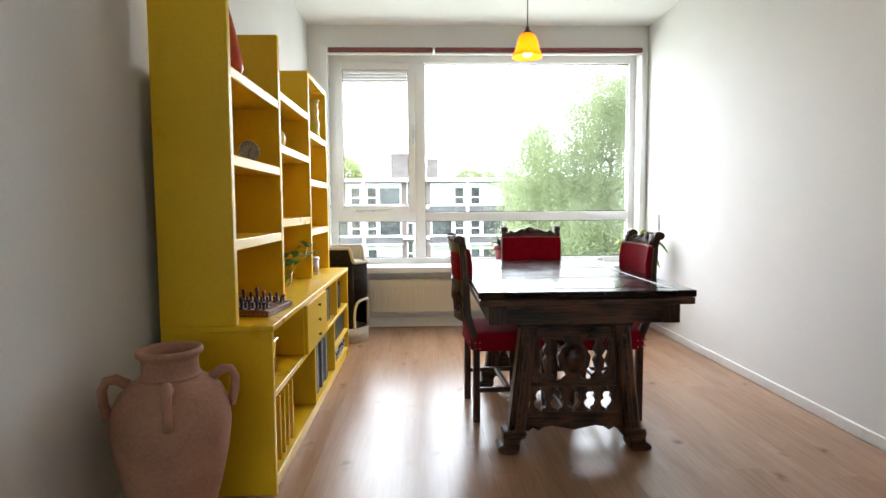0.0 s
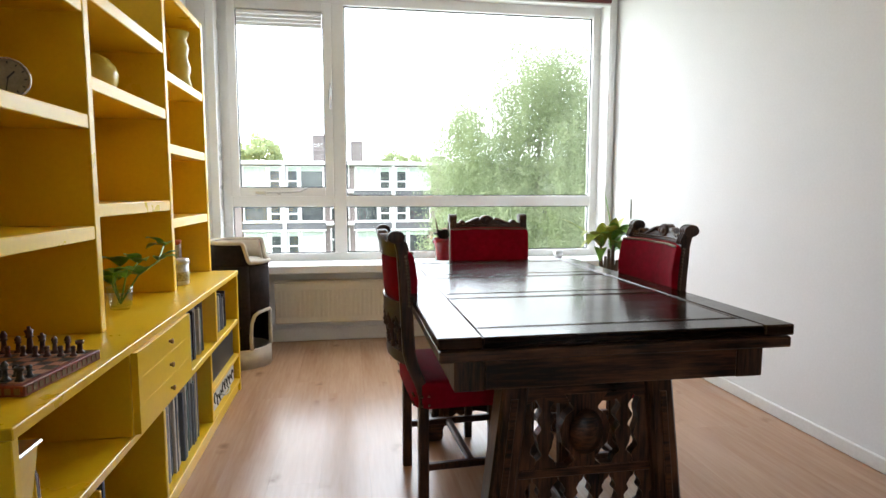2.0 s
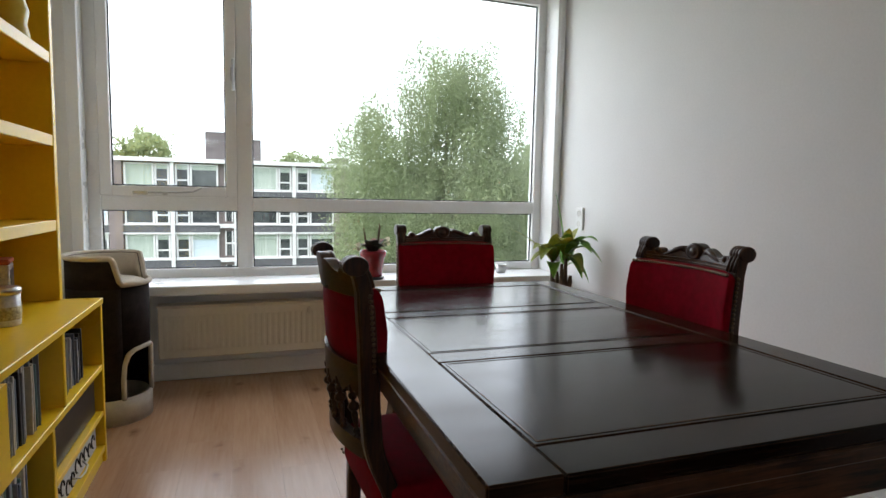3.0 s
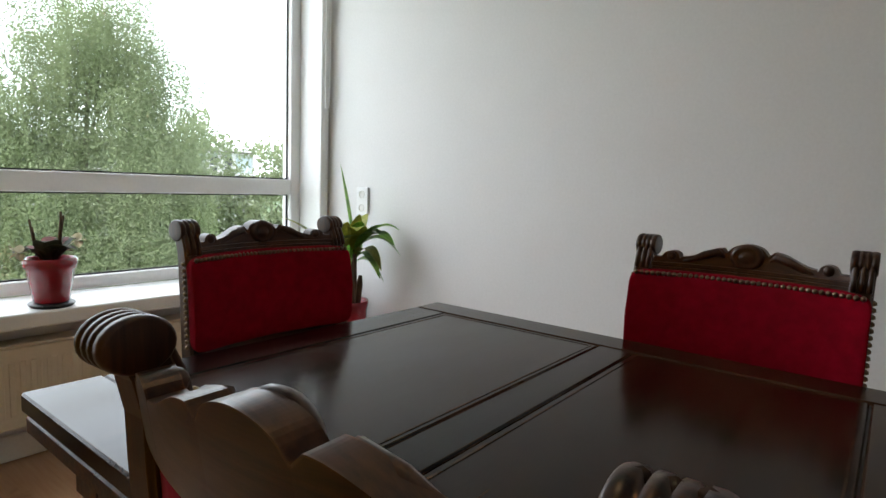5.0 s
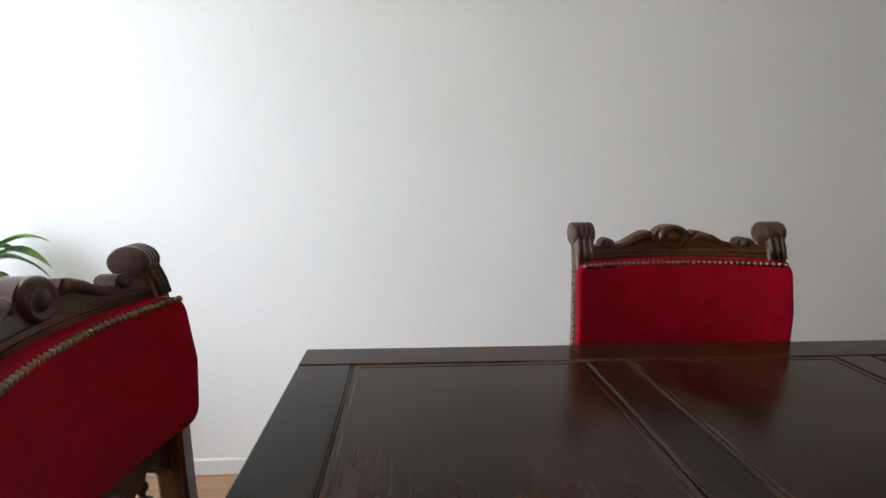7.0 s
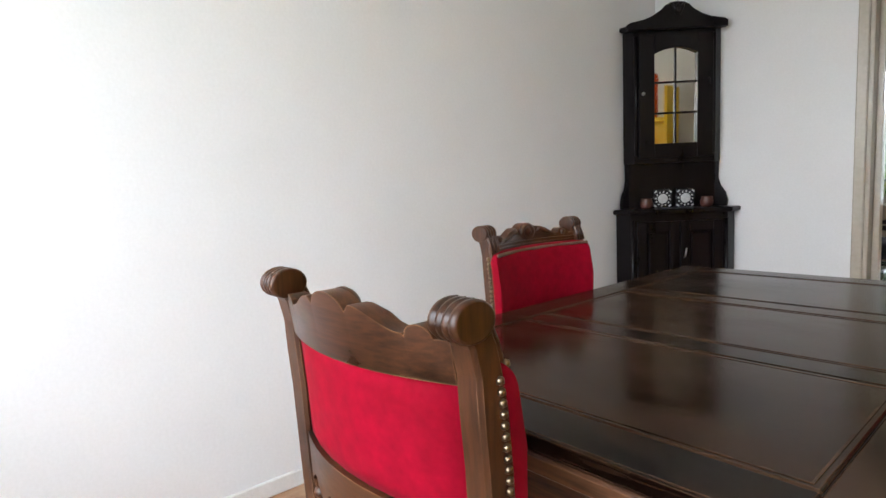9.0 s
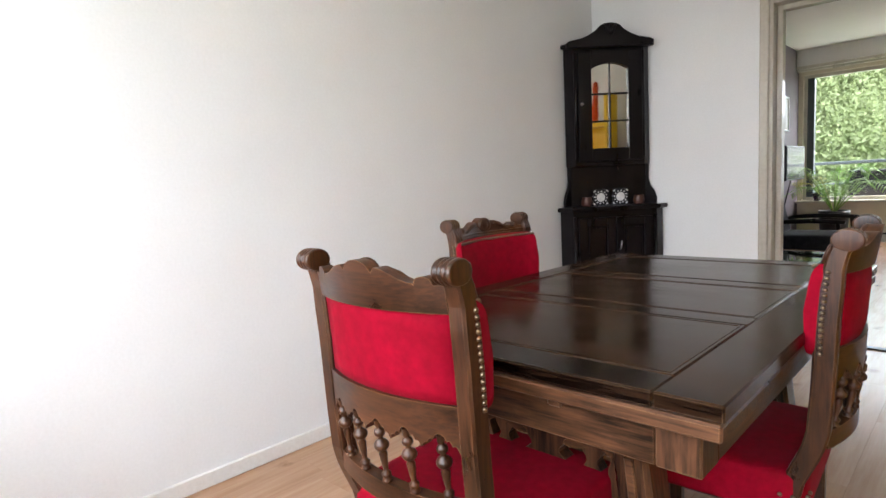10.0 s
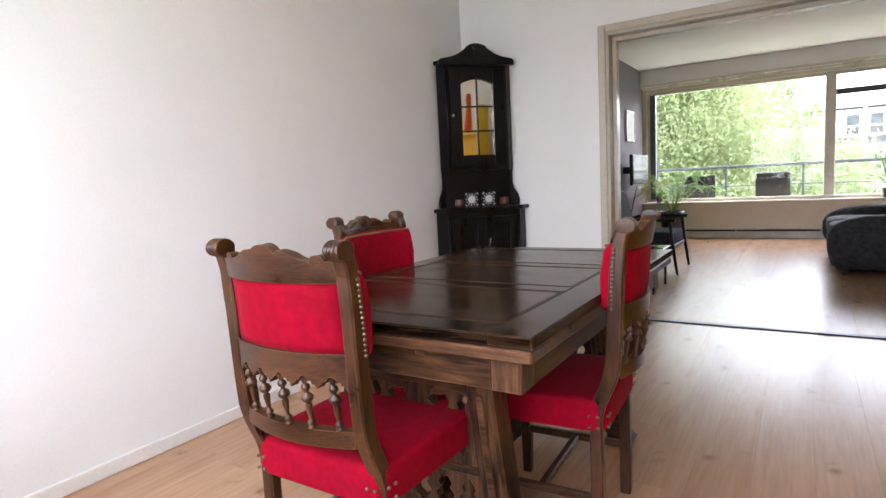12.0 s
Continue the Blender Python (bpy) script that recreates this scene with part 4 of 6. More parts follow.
# ---- chess set ----
M_CHESSRED = textured("painted_chess_box", (0.10, 0.012, 0.010), (0.24, 0.05, 0.03), (40, 40, 40), 5, (0.4, 0.55), 0.2, (120, 120, 120))
M_CHESSA = textured("dark_chess_stone", (0.010, 0.010, 0.010), (0.04, 0.035, 0.03), (40, 40, 40), 4, (0.3, 0.5), 0.2, (120, 120, 120))
M_CHESSB = textured("reddish_chess_stone", (0.04, 0.012, 0.008), (0.10, 0.034, 0.022), (40, 40, 40), 4, (0.3, 0.5), 0.2, (120, 120, 120))
CH = thing("chess_board", "patterned red chess box with its board on top", "chess board", pose(-0.99, 3.0, 0.6802, 0, 0, -8) @ Matrix.Diagonal((0.88, 0.88, 0.76, 1)))
part("box", box(-0.16, 0.16, -0.16, 0.16, 0, 0.034, 0.003), M_CHESSRED, CH)
bm = bmesh.new()
for i in range(14):
    for s in (-1, 1):
        u = -0.143 + 0.022 * i
        box(u - 0.007, u + 0.007, s * 0.1605 - 0.001, s * 0.1605 + 0.001, 0.008, 0.026, bm=bm)
        box(s * 0.1605 - 0.001, s * 0.1605 + 0.001, u - 0.007, u + 0.007, 0.008, 0.026, bm=bm)
tagged(part("inlay", bm, M_NAIL, CH), kind="stuff")
sq = {}
for i in range(8):
    for j in range(8):
        k = (i + j) % 2
        if k not in sq:
            bm = box(-0.0175, 0.0175, -0.0175, 0.0175, 0, 0.002)
            sq[k] = bpy.data.meshes.new("square")
            bm.to_mesh(sq[k])
            bm.free()
            sq[k].materials.append((M_CHESSA, M_TERRA)[k])
        o = new("square", sq[k])
        o.location = (-0.126 + 0.036 * i, -0.126 + 0.036 * j, 0.034)
        o.parent = CH
profiles = {
    "pawn": [(0, 0), (0.011, 0), (0.011, 0.004), (0.007, 0.01), (0.0055, 0.024), (0.009, 0.027), (0.006, 0.030), (0.0085, 0.037), (0.006, 0.044), (0, 0.046)],
    "rook": [(0, 0), (0.013, 0), (0.013, 0.005), (0.009, 0.01), (0.008, 0.036), (0.0125, 0.04), (0.0125, 0.054), (0.009, 0.054), (0.009, 0.05), (0, 0.05)],
    "bishop": [(0, 0), (0.013, 0), (0.013, 0.005), (0.008, 0.012), (0.006, 0.04), (0.011, 0.044), (0.007, 0.048), (0.0105, 0.058), (0.006, 0.07), (0.003, 0.074), (0, 0.076)],
    "king": [(0, 0), (0.014, 0), (0.014, 0.006), (0.009, 0.014), (0.0065, 0.05), (0.012, 0.054), (0.008, 0.058), (0.0125, 0.076), (0.005, 0.08), (0.005, 0.088), (0, 0.09)]}
order = ["rook", "bishop", "bishop", "king", "king", "bishop", "bishop", "rook"]
made = {}
mc = CH.matrix_world.copy()
rng = random.Random(8)
for side, mt, nm in ((0, M_CHESSA, "dark stone"), (7, M_CHESSB, "reddish stone")):
    for i in range(8):
        for row, kind in ((side, order[i]), (1 if side == 0 else 6, "pawn")):
            key = (side, kind)
            if key not in made:
                t = thing("chess_piece", f"small {nm} {kind} on the chess board", "chess piece", group="chess pieces")
                part("figure", lathe(profiles[kind], 12), mt, t, smooth=True)
                made[key] = t
                tgt = t
            else:
                tgt = None
            m_ = mc @ pose(-0.126 + 0.036 * i + rng.uniform(-0.003, 0.003), -0.126 + 0.036 * row + rng.uniform(-0.003, 0.003), 0.036, 0, 0, rng.uniform(0, 360))
            if tgt is None:
                copy_thing(made[key], m_)
            else:
                tgt.matrix_world = m_

# ---- things on the bookcase ----
M_CLEAR = glass("clear_vase_glass", (0.95, 0.98, 0.96), 1.0)
M_PLANT = textured("green_leaf", (0.09, 0.23, 0.022), (0.30, 0.52, 0.085), (25, 25, 25), 4, (0.3, 0.45), 0.1, (80, 80, 80))
M_PLANTY = textured("yellowing_leaf", (0.22, 0.30, 0.04), (0.52, 0.48, 0.10), (18, 18, 18), 4, (0.35, 0.5), 0.1, (80, 80, 80))
M_STEM = textured("brown_stem", (0.05, 0.03, 0.015), (0.14, 0.09, 0.05), (40, 40, 10), 4, (0.7, 0.9), 0.3, (120, 120, 30))


def leaf(base, tip, width, droop=0.0, n=8, fold=0.25, up=None):
    """One blade-shaped leaf from base to tip with a folded midrib."""
    bm = bmesh.new()
    a, c = Vector(base), Vector(tip)
    d = c - a
    side = d.cross(Vector((0, 0, 1)) if up is None else Vector(up))
    side = side.normalized() if side.length > 1e-5 else Vector((1, 0, 0))
    nrm = side.cross(d).normalized()
    rows = []
    for i in range(n + 1):
        k = i / n
        p = a + d * k + Vector((0, 0, 1)) * (droop * 4 * k * (1 - k)) * d.length
        w = width * (math.sin(math.pi * min(1.0, k ** 0.8)) ** 0.8 if 0 < k < 1 else 0.02)
        rows.append([bm.verts.new(p - side * w + nrm * w * fold), bm.verts.new(p), bm.verts.new(p + side * w + nrm * w * fold)])
    for p, q in zip(rows, rows[1:]):
        bm.faces.new((p[0], p[1], q[1], q[0]))
        bm.faces.new((p[1], p[2], q[2], q[1]))
    bmesh.ops.solidify(bm, geom=bm.faces[:], thickness=0.0008)
    return bm


va = thing("plant_vase", "small clear glass vase with a trailing green cutting", "vase", pose(-1.03, 3.80, 0.68))
part("glass_bowl", lathe([(0, 0.001), (0.030, 0.001), (0.036, 0.010), (0.040, 0.045), (0.046, 0.085), (0.043, 0.085), (0.037, 0.045), (0.032, 0.014), (0, 0.008)], 28), M_CLEAR, va, "clear glass", smooth=True).visible_shadow = False
stems = [((0, 0, 0.02), (0.05, 0.05, 0.12), (0.09, 0.16, 0.16), (0.08, 0.26, 0.21)), ((0, 0, 0.02), (0.03, -0.02, 0.12), (0.06, 0.02, 0.17)), ((0, 0, 0.02), (0.0, -0.06, 0.10), (0.03, -0.12, 0.15)), ((0, 0, 0.02), (-0.03, 0.03, 0.11), (-0.02, 0.07, 0.15))]
rng = random.Random(3)
for st in stems:
    part("stem", tube(st, 0.0035, 6), M_PLANT, va, smooth=True)
    for i, p in enumerate(st[1:]):
        for q in range(3):
            a = rng.uniform(0, 6.28)
            d = Vector((math.cos(a) * 0.075, math.sin(a) * 0.08, rng.uniform(-0.015, 0.045)))
            part("leaf", leaf(p, Vector(p) + d, 0.030, 0.15), (M_PLANT, M_PLANTY)[q == 1 and i == 2], va, smooth=True)
M_TIN = textured("printed_tin", (0.30, 0.30, 0.32), (0.62, 0.60, 0.55), (30, 30, 30), 4, (0.25, 0.4), 0.02, (90, 90, 90), metal=0.3)
M_PRINT = textured("faded_yellow_print", (0.20, 0.16, 0.07), (0.55, 0.48, 0.28), (60, 60, 60), 3, (0.35, 0.5), 0.02, (120, 120, 120))
M_TINRED = textured("red_tin_print", (0.35, 0.03, 0.02), (0.5, 0.12, 0.05), (30, 30, 30), 3, (0.3, 0.45), 0.02, (90, 90, 90))
can = thing("storage_tin", "small round printed tin with a metal lid", "tin", pose(-0.985, 4.375, 0.68))
part("tin_body", lathe([(0, 0), (0.045, 0), (0.047, 0.004), (0.047, 0.105), (0, 0.105)], 28), M_TIN, can, smooth=True)
part("print_band", lathe([(0.0475, 0.02), (0.0482, 0.022), (0.0482, 0.06), (0.0475, 0.062)], 28), M_PRINT, can, "pale printed band", smooth=True)
part("lid", lathe([(0.048, 0.1), (0.05, 0.101), (0.05, 0.118), (0.046, 0.122), (0, 0.122)], 28), M_STEEL, can, "metal lid", smooth=True)
can = thing("biscuit_tin", "square printed tin with red corners on the bookcase", "tin", pose(-1.10, 4.62, 0.68, 0, 0, 12))
part("tin_body", box(-0.06, 0.06, -0.06, 0.06, 0, 0.17, 0.006, seg=2), M_TIN, can)
part("lid", box(-0.062, 0.062, -0.062, 0.062, 0.17, 0.188, 0.005), M_TINRED, can, "red lid")
part("print_panel", box(0.0602, 0.0612, -0.045, 0.045, 0.02, 0.15), M_CHESSA, can, "dark printed picture panel")

# alarm clock
M_CHROME = material("chrome", (0.65, 0.63, 0.60), 0.12, 1.0)
M_DIAL = textured("cream_dial", (0.20, 0.17, 0.11), (0.33, 0.29, 0.20), (20, 20, 20), 3, (0.4, 0.5), 0.02, (90, 90, 90))
ck = thing("alarm_clock", "round chrome alarm clock with a cream dial on a shelf", "clock", pose(-1.03, 3.17, 1.342, 0, 0, 40) @ Matrix.Scale(0.68, 4))
part("case", lathe([(0, 0), (0.07, 0), (0.074, 0.004), (0.074, 0.04), (0.07, 0.046), (0.066, 0.042), (0.066, 0.036), (0, 0.036)], 36, m=pose(0, 0.02, 0.082, 90)), M_CHROME, ck, smooth=True)
part("dial", lathe([(0, 0), (0.064, 0), (0.064, 0.002), (0, 0.002)], 36, m=pose(0, -0.0162, 0.082, 90)), M_DIAL, ck)
for a, l_, w in ((40, 0.032, 0.003), (190, 0.048, 0.002)):
    bm = box(-w, w, -0.0005, 0.0005, -0.006, l_)
    bm.transform(pose(0, -0.0195, 0.082, 0, a, 0))
    part("pointer", bm, M_BLACK, ck, "black clock pointer")
for i in range(12):
    bm = box(-0.0022, 0.0022, -0.0005, 0.0005, 0.05, 0.059)
    bm.transform(pose(0, -0.0190, 0.082, 0, 30 * i, 0))
    part("hour_mark", bm, M_BLACK, ck)
for s in (-1, 1):
    part("foot", tube([(s * 0.04, 0, 0.03), (s * 0.05, 0, 0.0)], 0.006, 8), M_CHROME, ck, smooth=True)

# ornaments
M_REDGLAZE = textured("orange_red_glaze", (0.55, 0.05, 0.008), (0.68, 0.085, 0.014), (6, 6, 6), 3, (0.08, 0.15), 0.02, (30, 30, 30))
M_YGLAZE = textured("yellow_glaze", (0.55, 0.42, 0.05), (0.68, 0.54, 0.10), (6, 6, 6), 3, (0.12, 0.2), 0.02, (30, 30, 30))
fg = thing("red_figurine", "glossy orange-red abstract figurine on the top shelf", "ornament", pose(-0.990, 2.850, 1.677))
bm = tube([(0, 0.0, 0), (0, 0.0, 0.02), (-0.006, -0.004, 0.08), (-0.016, -0.006, 0.17), (-0.028, -0.006, 0.25), (-0.040, -0.004, 0.33), (-0.048, 0.0, 0.40), (-0.052, 0.0, 0.46), (-0.054, 0.0, 0.475)], [0.040, 0.048, 0.046, 0.038, 0.030, 0.028, 0.034, 0.026, 0.008], 20)
part("figure", bm, M_REDGLAZE, fg, smooth=True)
gv = thing("wavy_vase", "slender pale green-yellow wavy glass vase on a shelf", "vase", pose(-1.01, 4.64, 1.632) @ Matrix.Scale(1.08, 4))
part("glass_body", lathe([(0, 0), (0.045, 0), (0.05, 0.01), (0.042, 0.05), (0.05, 0.09), (0.036, 0.14), (0.045, 0.18), (0.034, 0.215), (0.048, 0.25), (0.044, 0.25), (0.03, 0.215), (0.04, 0.18), (0.03, 0.14), (0.04, 0.05), (0, 0.02)], 28), M_YGLAZE, gv, smooth=True)
yb = thing("yellow_ball_vase", "round glossy yellow vase inside the bookcase", "vase", pose(-1.10, 3.86, 1.462) @ Matrix.Scale(0.78, 4))
part("sphere_body", lathe([(0, 0), (0.04, 0), (0.075, 0.02), (0.1, 0.06), (0.106, 0.1), (0.095, 0.14), (0.065, 0.175), (0.034, 0.193), (0.022, 0.196), (0.018, 0.190), (0, 0.17)], 32), M_YGLAZE, yb, smooth=True)
bk = thing("wooden_box", "flat wooden panel box standing in the lower shelf", "box", pose(0, 0, 0))
part("panel", box(-1.20, -1.175, 4.23, 4.80, 0.216, 0.378, 0.003), M_BLACK, bk)
part("front", box(-0.85, -0.835, 4.235, 4.795, 0.216, 0.372, 0.003), M_BLACK, bk, "matt black front")
part("side", box(-1.175, -0.85, 4.235, 4.25, 0.216, 0.37), M_BLACK, bk)
part("side", box(-1.175, -0.85, 4.78, 4.795, 0.216, 0.37), M_BLACK, bk)

# yellow pull-out bin with a chrome handle standing in the open compartment
bn = thing("yellow_bin", "yellow storage bin with a chrome bail handle in the bookcase", "storage bin", pose(-0.93, 2.745, 0.4105))
bm = sweep([(0, 0, 0.0, 0.085, 0.035), (0, 0, 0.19, 0.11, 0.045)])
part("bin_body", bm, M_YELLOW, bn)
part("rim", box(-0.114, 0.114, -0.048, 0.05, 0.19, 0.198, 0.003), M_STEEL, bn, "pale metal rim")
part("handle", tube([(0.04, 0.05, 0.165), (0.07, 0.06, 0.15), (0.085, 0.066, 0.11), (0.09, 0.06, 0.07), (0.095, 0.05, 0.04)], 0.006, 8), M_CHROME, bn, "chrome handle", smooth=True)


def book_row(y0, y1, z, zmax, fronts, rng, cols, wmin=0.006, wmax=0.018, depth=0.2, group="books in the bookcase", name="book", cat="book"):
    y = y0
    while y < y1 - wmin:
        w = min(rng.uniform(wmin, wmax), y1 - y)
        h = zmax * rng.uniform(0.82, 1.0)
        mt, word = rng.choice(cols)
        t = thing(name, f"{word} spine of an upright {cat} in the bookcase", cat, pose(fronts - rng.uniform(0.0, 0.02), y, z, rng.uniform(-1.2, 1.2)), group=group)
        part("cover", box(-depth, 0, 0.0004, w - 0.0004, 0, h, min(0.0015, w * 0.2)), mt, t)
        part("pages", box(-depth + 0.004, -depth + 0.006, 0.001, w - 0.001, 0.004, h - 0.003), M_DIAL, t)
        if rng.random() < 0.6 and w > 0.008:
            part("spine_label", box(0.0002, 0.0008, w * 0.22, w * 0.78, h * 0.25, h * 0.75), rng.choice(cols)[0], t)
        y += w + 0.0006


def flat(name, c, r=0.45):
    return textured(name, tuple(v * 0.8 for v in c), c, (30, 30, 30), 3, (r, r + 0.15), 0.03, (120, 120, 120))


BOOKS = [(flat("book_white", (0.60, 0.60, 0.58)), "white"), (flat("book_grey", (0.22, 0.24, 0.27)), "grey"), (flat("book_black", (0.02, 0.02, 0.022)), "black"), (flat("book_teal", (0.16, 0.28, 0.28)), "teal"), (flat("book_cream", (0.55, 0.50, 0.38)), "cream"), (flat("book_slate", (0.10, 0.13, 0.18)), "slate blue"), (flat("book_red", (0.38, 0.06, 0.04)), "red")]
rng = random.Random(11)
book_row(3.828, 4.20, 0.4105, 0.225, -0.835, rng, BOOKS[:6], 0.005, 0.012, group="magazines in the bookcase", cat="magazine", name="magazine")
book_row(4.40, 4.66, 0.4105, 0.19, -0.835, rng, BOOKS[1:3] + BOOKS[:1] + BOOKS[5:6], 0.006, 0.012, 0.14, group="discs in the bookcase", cat="disc case", name="disc_case")
book_row(3.548, 3.59, 0.0705, 0.27, -0.83, rng, BOOKS[6:7], 0.016, 0.022)
book_row(3.592, 4.06, 0.0705, 0.30, -0.83, rng, BOOKS[:2] + BOOKS[3:6] + BOOKS[4:5], 0.006, 0.018)
book_row(3.10, 3.15, 0.0705, 0.29, -0.84, rng, BOOKS[5:6] + BOOKS[1:2], 0.012, 0.02)
mg = thing("patterned_box", "low white box with a dark floral pattern and handle", "box", pose(0, 0, 0))
part("box_body", box(-1.15, -0.835, 4.24, 4.79, 0.0705, 0.165, 0.004), BOOKS[0][0], mg)
bm = bmesh.new()
rng = random.Random(2)
for i in range(9):
    y = 4.28 + 0.057 * i
    z = 0.118 + rng.uniform(-0.015, 0.015)
    tube([(-0.8335, y + 0.02 * math.cos(a), z + 0.025 * math.sin(a)) for a in (0.4 * k for k in range(13))], 0.003, 5, bm=bm)
tagged(part("pattern", bm, M_BLACK, mg, "dark floral lines"), kind="stuff")
part("handle", tube([(-0.835, 4.45, 0.11), (-0.815, 4.47, 0.10), (-0.812, 4.52, 0.095), (-0.815, 4.57, 0.10), (-0.835, 4.59, 0.11)], 0.004, 6), M_STEEL, mg, smooth=True)

# ---- plants by the window ----
M_POTRED = textured("glossy_red_pot", (0.22, 0.010, 0.018), (0.30, 0.016, 0.026), (5, 5, 5), 3, (0.12, 0.2), 0.02, (40, 40, 40))
M_SOIL = textured("potting_soil", (0.015, 0.010, 0.006), (0.05, 0.035, 0.02), (40, 40, 40), 5, (0.9, 1.0), 0.6, (160, 160, 160), dist=0.004)
orch = thing("orchid", "orchid with a fading flower in a red pot on the sill", "plant", pose(0.515, 5.80, 0.585) @ Matrix.Scale(1.35, 4))
part("pot", lathe([(0, 0.012), (0.040, 0.012), (0.043, 0.016), (0.058, 0.105), (0.063, 0.107), (0.065, 0.132), (0.061, 0.135), (0.057, 0.13), (0.056, 0.12), (0, 0.118)], 32), M_POTRED, orch, "glossy red pot", smooth=True)
part("saucer", lathe([(0, 0), (0.05, 0), (0.056, 0.008), (0.054, 0.011), (0.045, 0.0105), (0, 0.0105)], 28), M_BLACK, orch, "black saucer", smooth=True)
rng = random.Random(4)
M_ORCHLEAF = textured("dull_orchid_leaf", (0.03, 0.045, 0.015), (0.11, 0.10, 0.06), (20, 20, 20), 4, (0.4, 0.55), 0.1, (80, 80, 80))
M_PETAL = textured("pale_petal", (0.50, 0.45, 0.30), (0.68, 0.62, 0.50), (20, 20, 20), 3, (0.5, 0.6), 0.05, (80, 80, 80))
M_PETALP = textured("faded_pink_petal", (0.20, 0.06, 0.06), (0.36, 0.16, 0.14), (20, 20, 20), 3, (0.5, 0.6), 0.05, (80, 80, 80))
for i in range(11):
    a = i * 2.4
    r = rng.uniform(0.05, 0.085)
    part("leaf", leaf((0.01 * math.cos(a), 0.01 * math.sin(a), 0.12), (r * math.cos(a), r * math.sin(a), rng.uniform(0.14, 0.185)), 0.034, 0.3), (M_ORCHLEAF, M_PETALP)[i % 3 == 0], orch, smooth=True)
for a, z in ((0.2, 0.175), (3.3, 0.15)):
    for k in range(5):
        c_ = (0.075 * math.cos(a), 0.075 * math.sin(a), z)
        part("petal", leaf(c_, (c_[0] + 0.024 * math.cos(k * 1.257), c_[1] + 0.012, z + 0.024 * math.sin(k * 1.257)), 0.012, 0.1), M_PETAL, orch, smooth=True)
for x, h in ((-0.045, 0.24), (0.03, 0.26), (0.035, 0.25), (-0.04, 0.22)):
    part("stake", tube([(x * 0.4, 0, 0.12), (x * 0.8, 0.005, 0.18), (x, 0.0, h)], 0.0028, 6), M_STEM, orch, smooth=True)

pp = thing("potted_plant", "leafy green plant with yellowing leaves in a tall red planter", "plant", pose(1.69, 5.47, 0.0))
part("planter", lathe([(0, 0), (0.075, 0), (0.078, 0.01), (0.098, 0.46), (0.102, 0.475), (0.102, 0.50), (0.096, 0.50), (0.094, 0.47), (0, 0.46)], 32), M_POTRED, pp, "glossy red planter", smooth=True)
part("soil", lathe([(0, 0.475), (0.05, 0.472), (0.0935, 0.466), (0, 0.462)], 24), M_SOIL, pp, smooth=True)
for x, y, h in ((-0.05, 0.02, 0.72), (0.02, -0.02, 0.76), (0.035, 0.02, 0.66), (-0.02, -0.045, 0.70), (-0.01, 0.03, 0.64), (0.05, -0.03, 0.62)):
    part("stem", tube([(x * 0.6, y, 0.465), (x, y, 0.58), (x * 1.1, y, h)], [0.020, 0.016, 0.009], 8), M_STEM, pp, smooth=True)
LEAVES = [((0.02, -0.02, 0.74), (0.05, -0.25, 0.79), 0.036, 0.3, 0), ((0.035, 0.02, 0.68), (0.05, -0.16, 0.62), 0.034, 0.45, 0), ((0.02, -0.02, 0.76), (-0.02, -0.10, 0.90), 0.028, 0.1, 0), ((-0.05, 0.02, 0.72), (-0.22, -0.14, 0.74), 0.034, 0.3, 1),
          ((0.02, -0.02, 0.74), (0.11, -0.22, 0.86), 0.034, 0.25, 0), ((-0.05, 0.02, 0.70), (-0.10, -0.10, 0.90), 0.028, 0.1, 1),
          ((0.02, -0.02, 0.74), (-0.10, -0.16, 0.86), 0.036, 0.25, 1), ((0.035, 0.02, 0.68), (0.05, -0.16, 0.84), 0.034, 0.3, 0), ((-0.05, 0.02, 0.72), (-0.24, -0.08, 0.80), 0.032, 0.25, 1), ((0.02, -0.02, 0.76), (0.10, -0.02, 0.93), 0.030, 0.1, 1), ((-0.05, 0.02, 0.70), (-0.15, -0.02, 0.80), 0.036, 0.2, 0), ((-0.05, 0.02, 0.72), (-0.20, 0.03, 0.70), 0.034, 0.3, 1), ((-0.05, 0.02, 0.72), (-0.03, -0.08, 0.83), 0.03, 0.2, 0), ((-0.05, 0.02, 0.70), (-0.33, 0.12, 0.92), 0.020, 0.1, 1),
          ((0.02, -0.02, 0.74), (0.02, -0.05, 0.93), 0.030, 0.1, 1), ((0.02, -0.02, 0.75), (-0.06, 0.0, 1.17), 0.012, 0.02, 0), ((0.02, -0.02, 0.76), (0.13, -0.12, 0.83), 0.036, 0.25, 1), ((0.02, -0.02, 0.74), (0.17, -0.18, 0.72), 0.036, 0.35, 0),
          ((0.035, 0.02, 0.66), (0.14, -0.10, 0.58), 0.032, 0.4, 0), ((0.035, 0.02, 0.68), (0.12, 0.08, 0.80), 0.032, 0.2, 0), ((0.02, -0.02, 0.72), (0.05, -0.17, 0.66), 0.034, 0.4, 1), ((-0.05, 0.02, 0.66), (-0.12, -0.12, 0.62), 0.03, 0.4, 0)]
for a, c_, w, dr, k in LEAVES:
    part("leaf", leaf(a, (c_[0] * 1.05, c_[1] * 1.05, c_[2]), w * 1.55, dr, 10), (M_PLANT, M_PLANTY)[k], pp, smooth=True)
sp = thing("small_pot", "small grey pot standing on the window sill", "pot", pose(1.47, 5.92, 0.585))
part("body", lathe([(0, 0), (0.03, 0), (0.04, 0.06), (0.036, 0.06), (0.028, 0.01), (0, 0.01)], 24), M_STEEL, sp, smooth=True)

